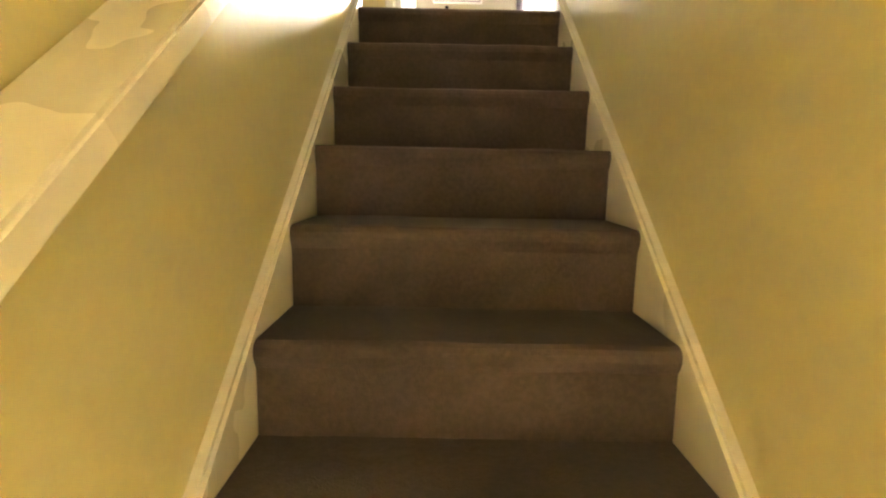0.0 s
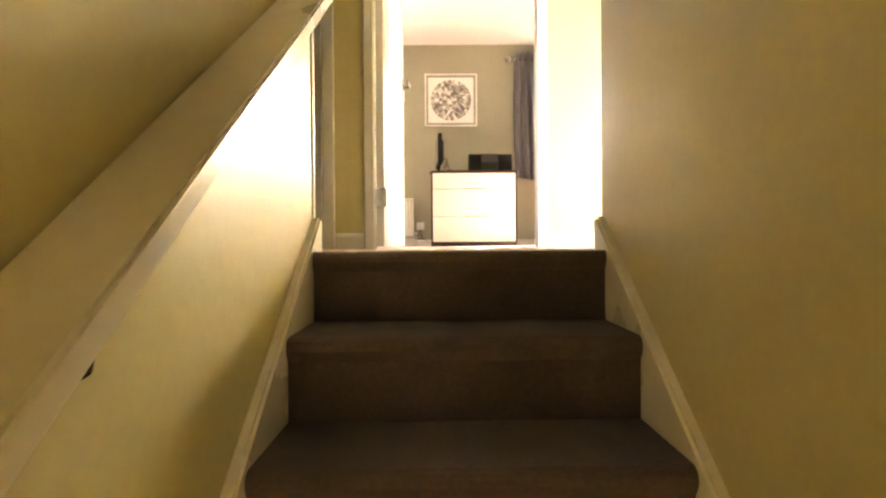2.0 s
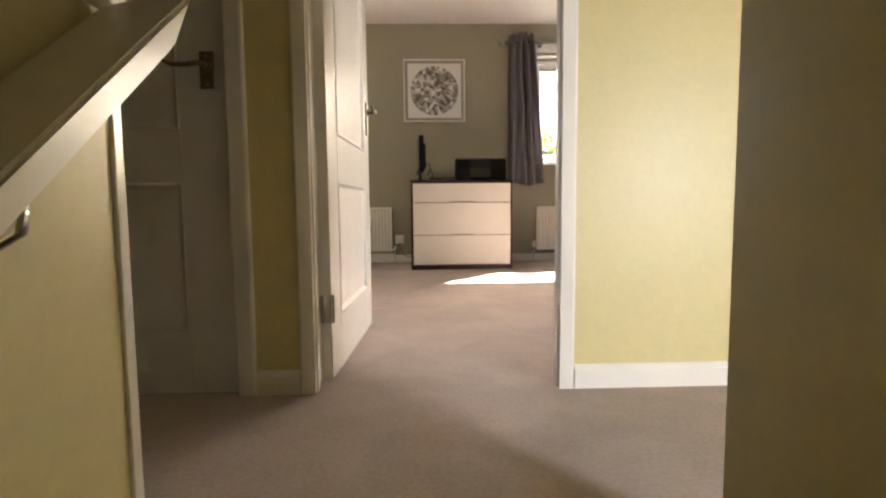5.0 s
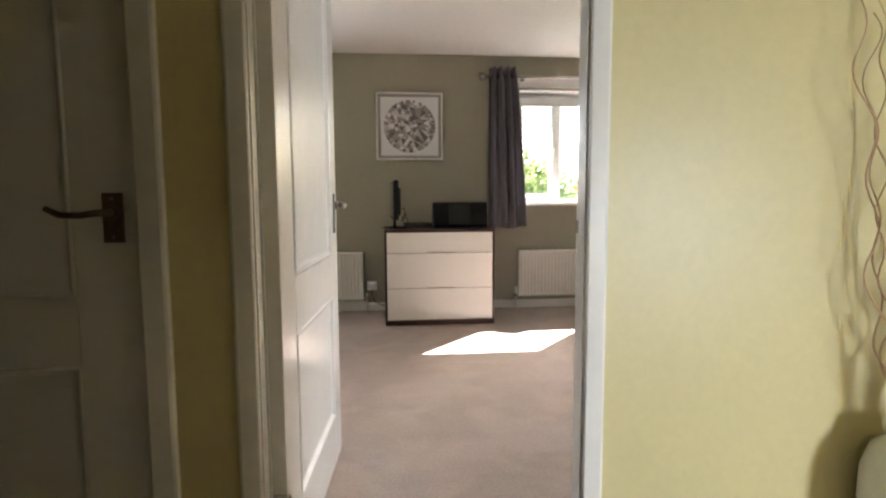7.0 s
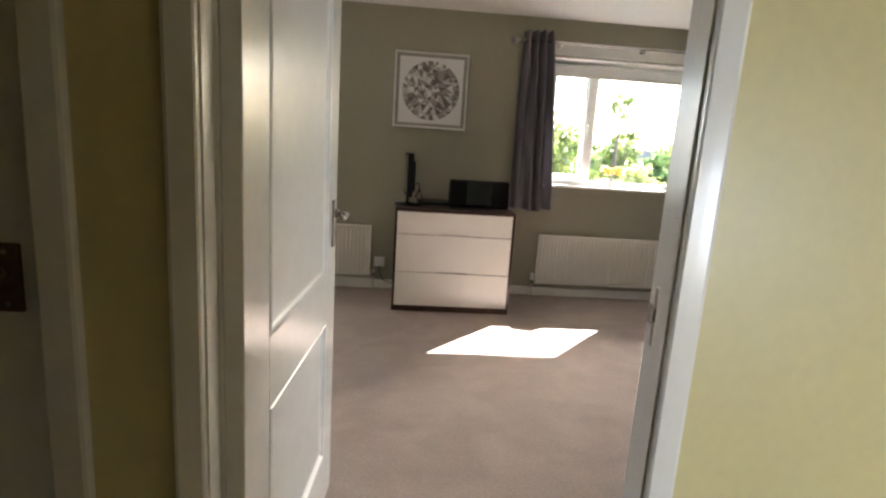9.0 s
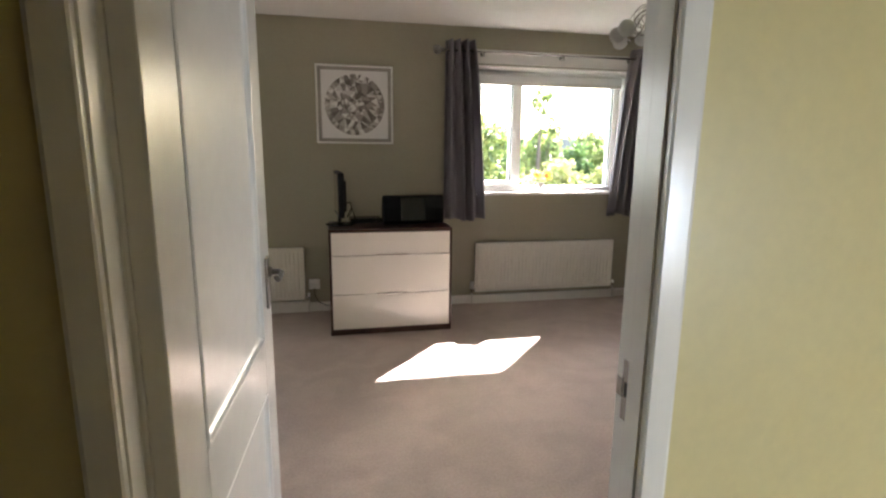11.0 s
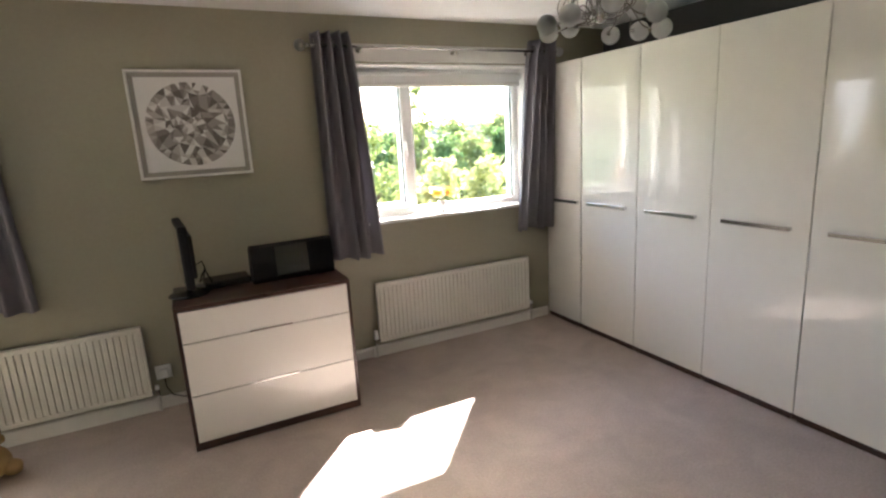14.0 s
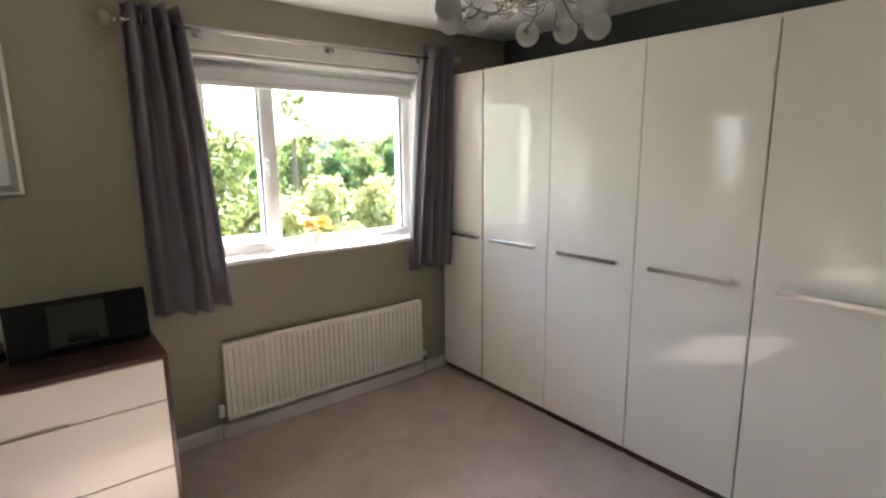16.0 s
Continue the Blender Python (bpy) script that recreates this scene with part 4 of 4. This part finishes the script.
for gx, gy, gz in globes:
    a = math.atan2(gy, gx)
    r = math.hypot(gx, gy)
    ux, uy = math.cos(a), math.sin(a)
    loop, R = [], rr.uniform(0.035, 0.06)
    for k in range(30):
        u = k / 29
        th = 2 * math.pi * 1.15 * u
        d = (r - 0.035) * u
        side = R * math.sin(th) * math.sin(math.pi * u)
        up = R * (1 - math.cos(th)) * 0.9 * math.sin(math.pi * u)
        loop.append((ux * d - uy * side, uy * d + ux * side, -0.32 + (gz + 0.32) * u + up))
    arm = part("arm", bar(loop, 0.0030, seg=6), NICKEL, lamp, "curled chrome arm", True)
    part("holder", bar([(gx - ux * 0.055, gy - uy * 0.055, gz), (gx - ux * 0.02, gy - uy * 0.02, gz)], 0.010, seg=10), CHROME, arm)
    bm = ball((0, 0, 0), 0.043, 36, 18)
    for v in bm.verts:
        v.co *= 1 + 0.025 * math.sin(18 * math.atan2(v.co.y, v.co.x))
        v.co += Vector((gx, gy, gz))
    globe = part("globe", bm, FROST, lamp, "ribbed clear glass globe", True)
    part("bulb", ball((gx - ux * 0.012, gy - uy * 0.012, gz), 0.011, 10, 8), PLASTIC, globe, smooth=True)
for k in range(20):
    a, R = k * 0.9 + 0.3, rr.uniform(0.06, 0.13)
    tilt = rr.uniform(-0.6, 0.6)
    ring = []
    for q in range(25):
        th = 2 * math.pi * q / 24
        x, z = R * math.cos(th), R * 0.8 * math.sin(th)
        ring.append((math.cos(a) * (0.07 + x * math.cos(tilt)) - math.sin(a) * x * math.sin(tilt) * 0.5, math.sin(a) * (0.07 + x * math.cos(tilt)) + math.cos(a) * x * math.sin(tilt) * 0.5, -0.27 + z * 0.8))
    part("wire_loop", bar(ring, 0.0020, seg=5), NICKEL, lamp, smooth=True)

# ---- flowers on the sill ----
posy = thing("flower_vase", (2.33, 6.955, 1.002), "small white pot of yellow and orange flowers on the sill", "flowers")
part("pot", lathe([(0.026, 0.0), (0.028, 0.004), (0.034, 0.080), (0.031, 0.080), (0.0265, 0.010), (0.005, 0.009)], 20), VASE, posy, smooth=True)
rr = random.Random(2)
for k in range(20):
    a, d, z = rr.uniform(0, 6.28), rr.uniform(0.01, 0.080), rr.uniform(0.10, 0.165)
    x, y = d * math.cos(a), 0.7 * d * math.sin(a)
    part("stem", bar([(x * 0.2, y * 0.2, 0.012), (x * 0.5, y * 0.5, 0.07), (x, y, z)], 0.0016, seg=5), STEM, posy)
    bm = bmesh.new()
    for q in range(16):
        b, tl = q * 2.399, 0.25 + 0.9 * (q / 16)
        vs = []
        for s, o in ((0.005, 0), (0.034, -0.38), (0.045, 0), (0.034, 0.38)):
            vs.append(bm.verts.new((x + s * math.cos(b + o) * math.cos(tl), y + s * math.sin(b + o) * math.cos(tl), z + s * math.sin(tl) * 0.8)))
        bm.faces.new(vs)
    part("flower_head", bm, (YELLOW_PETAL, YELLOW_PETAL, ORANGE_PETAL, YELLOW_PETAL, PALE_PETAL)[k % 5], posy)


# ---- outside ----
GROUND = -2.75
bm = bmesh.new()
bm.faces.new([bm.verts.new(p) for p in ((-400, BACK + 0.3, GROUND), (400, BACK + 0.3, GROUND), (400, 900, GROUND), (-400, 900, GROUND))])
setting("ground", bm, GRASS, "lawn reaching away behind the house", "ground")
setting("house_wall_outside", slab("x", -3.5, 5.5, BACK + 0.22, BACK + 0.29, GROUND, -0.1), BRICK, "red brick outer wall below the window", "wall")


def leaves(spots, size, mat, name, parent, seed):
    """Many small pointed leaves round the given spots (x, y, z, spread)."""
    rg = np.random.RandomState(seed)
    vs, fs = [], []
    for x, y, z, r, n in spots:
        for _ in range(n):
            c = rg.normal(0, 1, 3)
            c *= r * rg.uniform(0.55, 1.0) / (np.linalg.norm(c) + 1e-6)
            c += (x, y, z)
            a, b = rg.normal(0, 1, 3), rg.normal(0, 1, 3)
            a /= np.linalg.norm(a)
            b -= a * b.dot(a)
            b /= np.linalg.norm(b)
            s = size * rg.uniform(0.6, 1.3)
            k = len(vs)
            vs += [tuple(c - a * s), tuple(c + b * s * 0.42), tuple(c + a * s), tuple(c - b * s * 0.42)]
            fs.append((k, k + 1, k + 2, k + 3))
    me = bpy.data.meshes.new(name)
    me.from_pydata(vs, [], fs)
    me.materials.append(mat)
    ob = new(name, me)
    ob.parent = parent
    return tagged(ob, kind="stuff")


def tree(at, height, width, mat, label, size, seed, clumps=60, each=60, low=0.25, cat="tree", pointed=0.0):
    t = thing("tree" if cat == "tree" else "bush", at, label, cat)
    rg = random.Random(seed)
    trunk = bmesh.new()
    tube(trunk, [(0, 0, 0), (0.04 * width, 0.02, height * 0.3), (-0.03 * width, 0.05, height * 0.62), (0.02, 0, height * 0.9)], 0.05 + 0.02 * height, 0.015, 8)
    part("trunk", trunk, BARK, t, smooth=True)
    spots = []
    for k in range(clumps):
        u = rg.uniform(low, 1.0)
        prof = math.sin(math.pi * min(1, (u - low) / (1 - low) * 0.82 + 0.16)) ** 0.7 if not pointed else (1.05 - u) ** pointed
        a, d = rg.uniform(0, 6.283), math.sqrt(rg.uniform(0.1, 1)) * width / 2 * prof
        x, y, z = d * math.cos(a), d * math.sin(a), u * height * rg.uniform(0.93, 1.05)
        spots.append((x, y, z, width * rg.uniform(0.07, 0.14), each))
        if k % 3 == 0:
            part("limb", bar([(0, 0, z * 0.6), (x * 0.5, y * 0.5, z * 0.85), (x, y, z)], 0.02 * width / 2 + 0.01, 0.006, 5), BARK, t)
    leaves(spots, size, mat, "crown", t, seed)
    return t


tree((4.3, 11.3, GROUND), 3.75, 2.3, LEAF_LIME, "lime-leaved shrub in the garden close to the house", 0.075, 1, 85, 75, 0.2, "bush")
tree((5.7, 11.9, GROUND), 3.6, 2.2, LEAF_LIME, "lime-leaved shrub in the garden close to the house", 0.075, 9, 85, 75, 0.2, "bush")
tree((3.2, 13.4, GROUND), 4.75, 3.4, LEAF_GREEN, "broad green garden tree with a rounded crown", 0.085, 2, 130, 80, 0.15)
tree((1.2, 13.8, GROUND), 4.7, 3.6, LEAF_GREEN, "broad green garden tree with a rounded crown", 0.085, 12, 120, 80, 0.15)
tree((5.0, 13.6, GROUND), 5.5, 1.0, LEAF_GREEN, "slim young tree standing above the shrubs", 0.09, 3, 30, 20, 0.35)
for k, (x, y, h) in enumerate(((4.6, 19.6, 4.4), (6.2, 19.5, 4.5), (7.6, 19.8, 4.6), (8.9, 20.0, 4.25), (10.2, 20.4, 4.2), (11.6, 20.2, 4.4), (13.0, 20.6, 4.5), (14.6, 21.0, 4.6))):
    tree((x, y, GROUND), h, 2.0, LEAF_DARK if k % 2 else LEAF_GREEN, "dense rounded conifer of a garden hedge", 0.08, 30 + k, 120, 75, 0.02, "tree", 0.33)
for k in range(7):
    tree((-2 + 5.2 * k, 36 + 2 * (k % 3), GROUND), 4.6 + 0.5 * (k * 7 % 3), 5.6, LEAF_GREEN, "broad tree at the far end of the gardens", 0.16, 60 + k, 110, 60, 0.05)

house = thing("house", (36.0, 74.0, GROUND), "distant house with a grey tiled roof", "house")
part("wall", solid(-7, 7, -4, 4, 0, 3.4), BRICK, house)
bm = bmesh.new()
v = [bm.verts.new(p) for p in ((-7.4, -4.4, 3.3), (7.4, -4.4, 3.3), (7.4, 4.4, 3.3), (-7.4, 4.4, 3.3), (-7.4, 0, 6.2), (7.4, 0, 6.2))]
for f in ((0, 1, 5, 4), (2, 3, 4, 5), (0, 4, 3), (1, 2, 5), (0, 3, 2, 1)):
    bm.faces.new([v[i] for i in f])
roof = part("roof", bm, ROOF, house, "grey tiled roof")
for k in range(9):
    zz, yy = 3.3 + 2.9 * (k + 0.5) / 9, -4.4 + 4.4 * (k + 0.5) / 9
    part("tile_course", solid(-7.4, 7.4, yy - 0.3, yy + 0.24, zz + 0.02, zz + 0.10), ROOF, roof)
for x in (-4.5, -1.5, 1.5, 4.5):
    wdw = part("window", solid(x - 0.6, x + 0.6, -4.06, -4.0, 1.6, 2.8), PLASTIC, house)
    part("glass", solid(x - 0.52, x + 0.52, -4.07, -4.061, 1.68, 2.72), SCREEN, wdw)

gate = thing("garden_gate", (9.3, 16.6, GROUND), "red painted low gate behind the shrubs", "gate")
for k in range(7):
    part("board", solid(-0.6 + k * 0.17, -0.44 + k * 0.17, -0.02, 0.02, 0.05, 1.75, 0.005), RED, gate)
part("rail", solid(-0.6, 0.58, 0.021, 0.06, 0.4, 0.5, 0.005), RED, gate)
part("rail", solid(-0.6, 0.58, 0.021, 0.06, 1.3, 1.4, 0.005), RED, gate)


# ---- soft toy by the radiator ----
toy = bmesh.new()
for c, r, q in (((0, 0, 0.09), 0.105, 0.85), ((0, -0.01, 0.24), 0.082, 0.92), ((0.03, -0.085, 0.225), 0.034, 0.8), ((-0.06, 0, 0.31), 0.028, 1), ((0.06, 0, 0.31), 0.028, 1), ((0.075, -0.07, 0.045), 0.044, 0.9), ((-0.075, -0.07, 0.045), 0.044, 0.9)):
    one = ball(c, r, 18, 12, q)
    me = bpy.data.meshes.new("piece")
    one.to_mesh(me)
    one.free()
    toy.from_mesh(me)
    bpy.data.meshes.remove(me)
for v in toy.verts:
    v.co += Vector((noise.noise(v.co * 30), noise.noise(v.co * 31 + Vector((5, 0, 0))), 0)) * 0.004
plush = part("soft_toy", toy, PLUSH, smooth=True)
plush.matrix_basis = pose(-0.50, 6.50, 0.001, 0, 0, 40)
tagged(plush, "tan plush soft toy sitting on the carpet by the radiator", "soft toy")
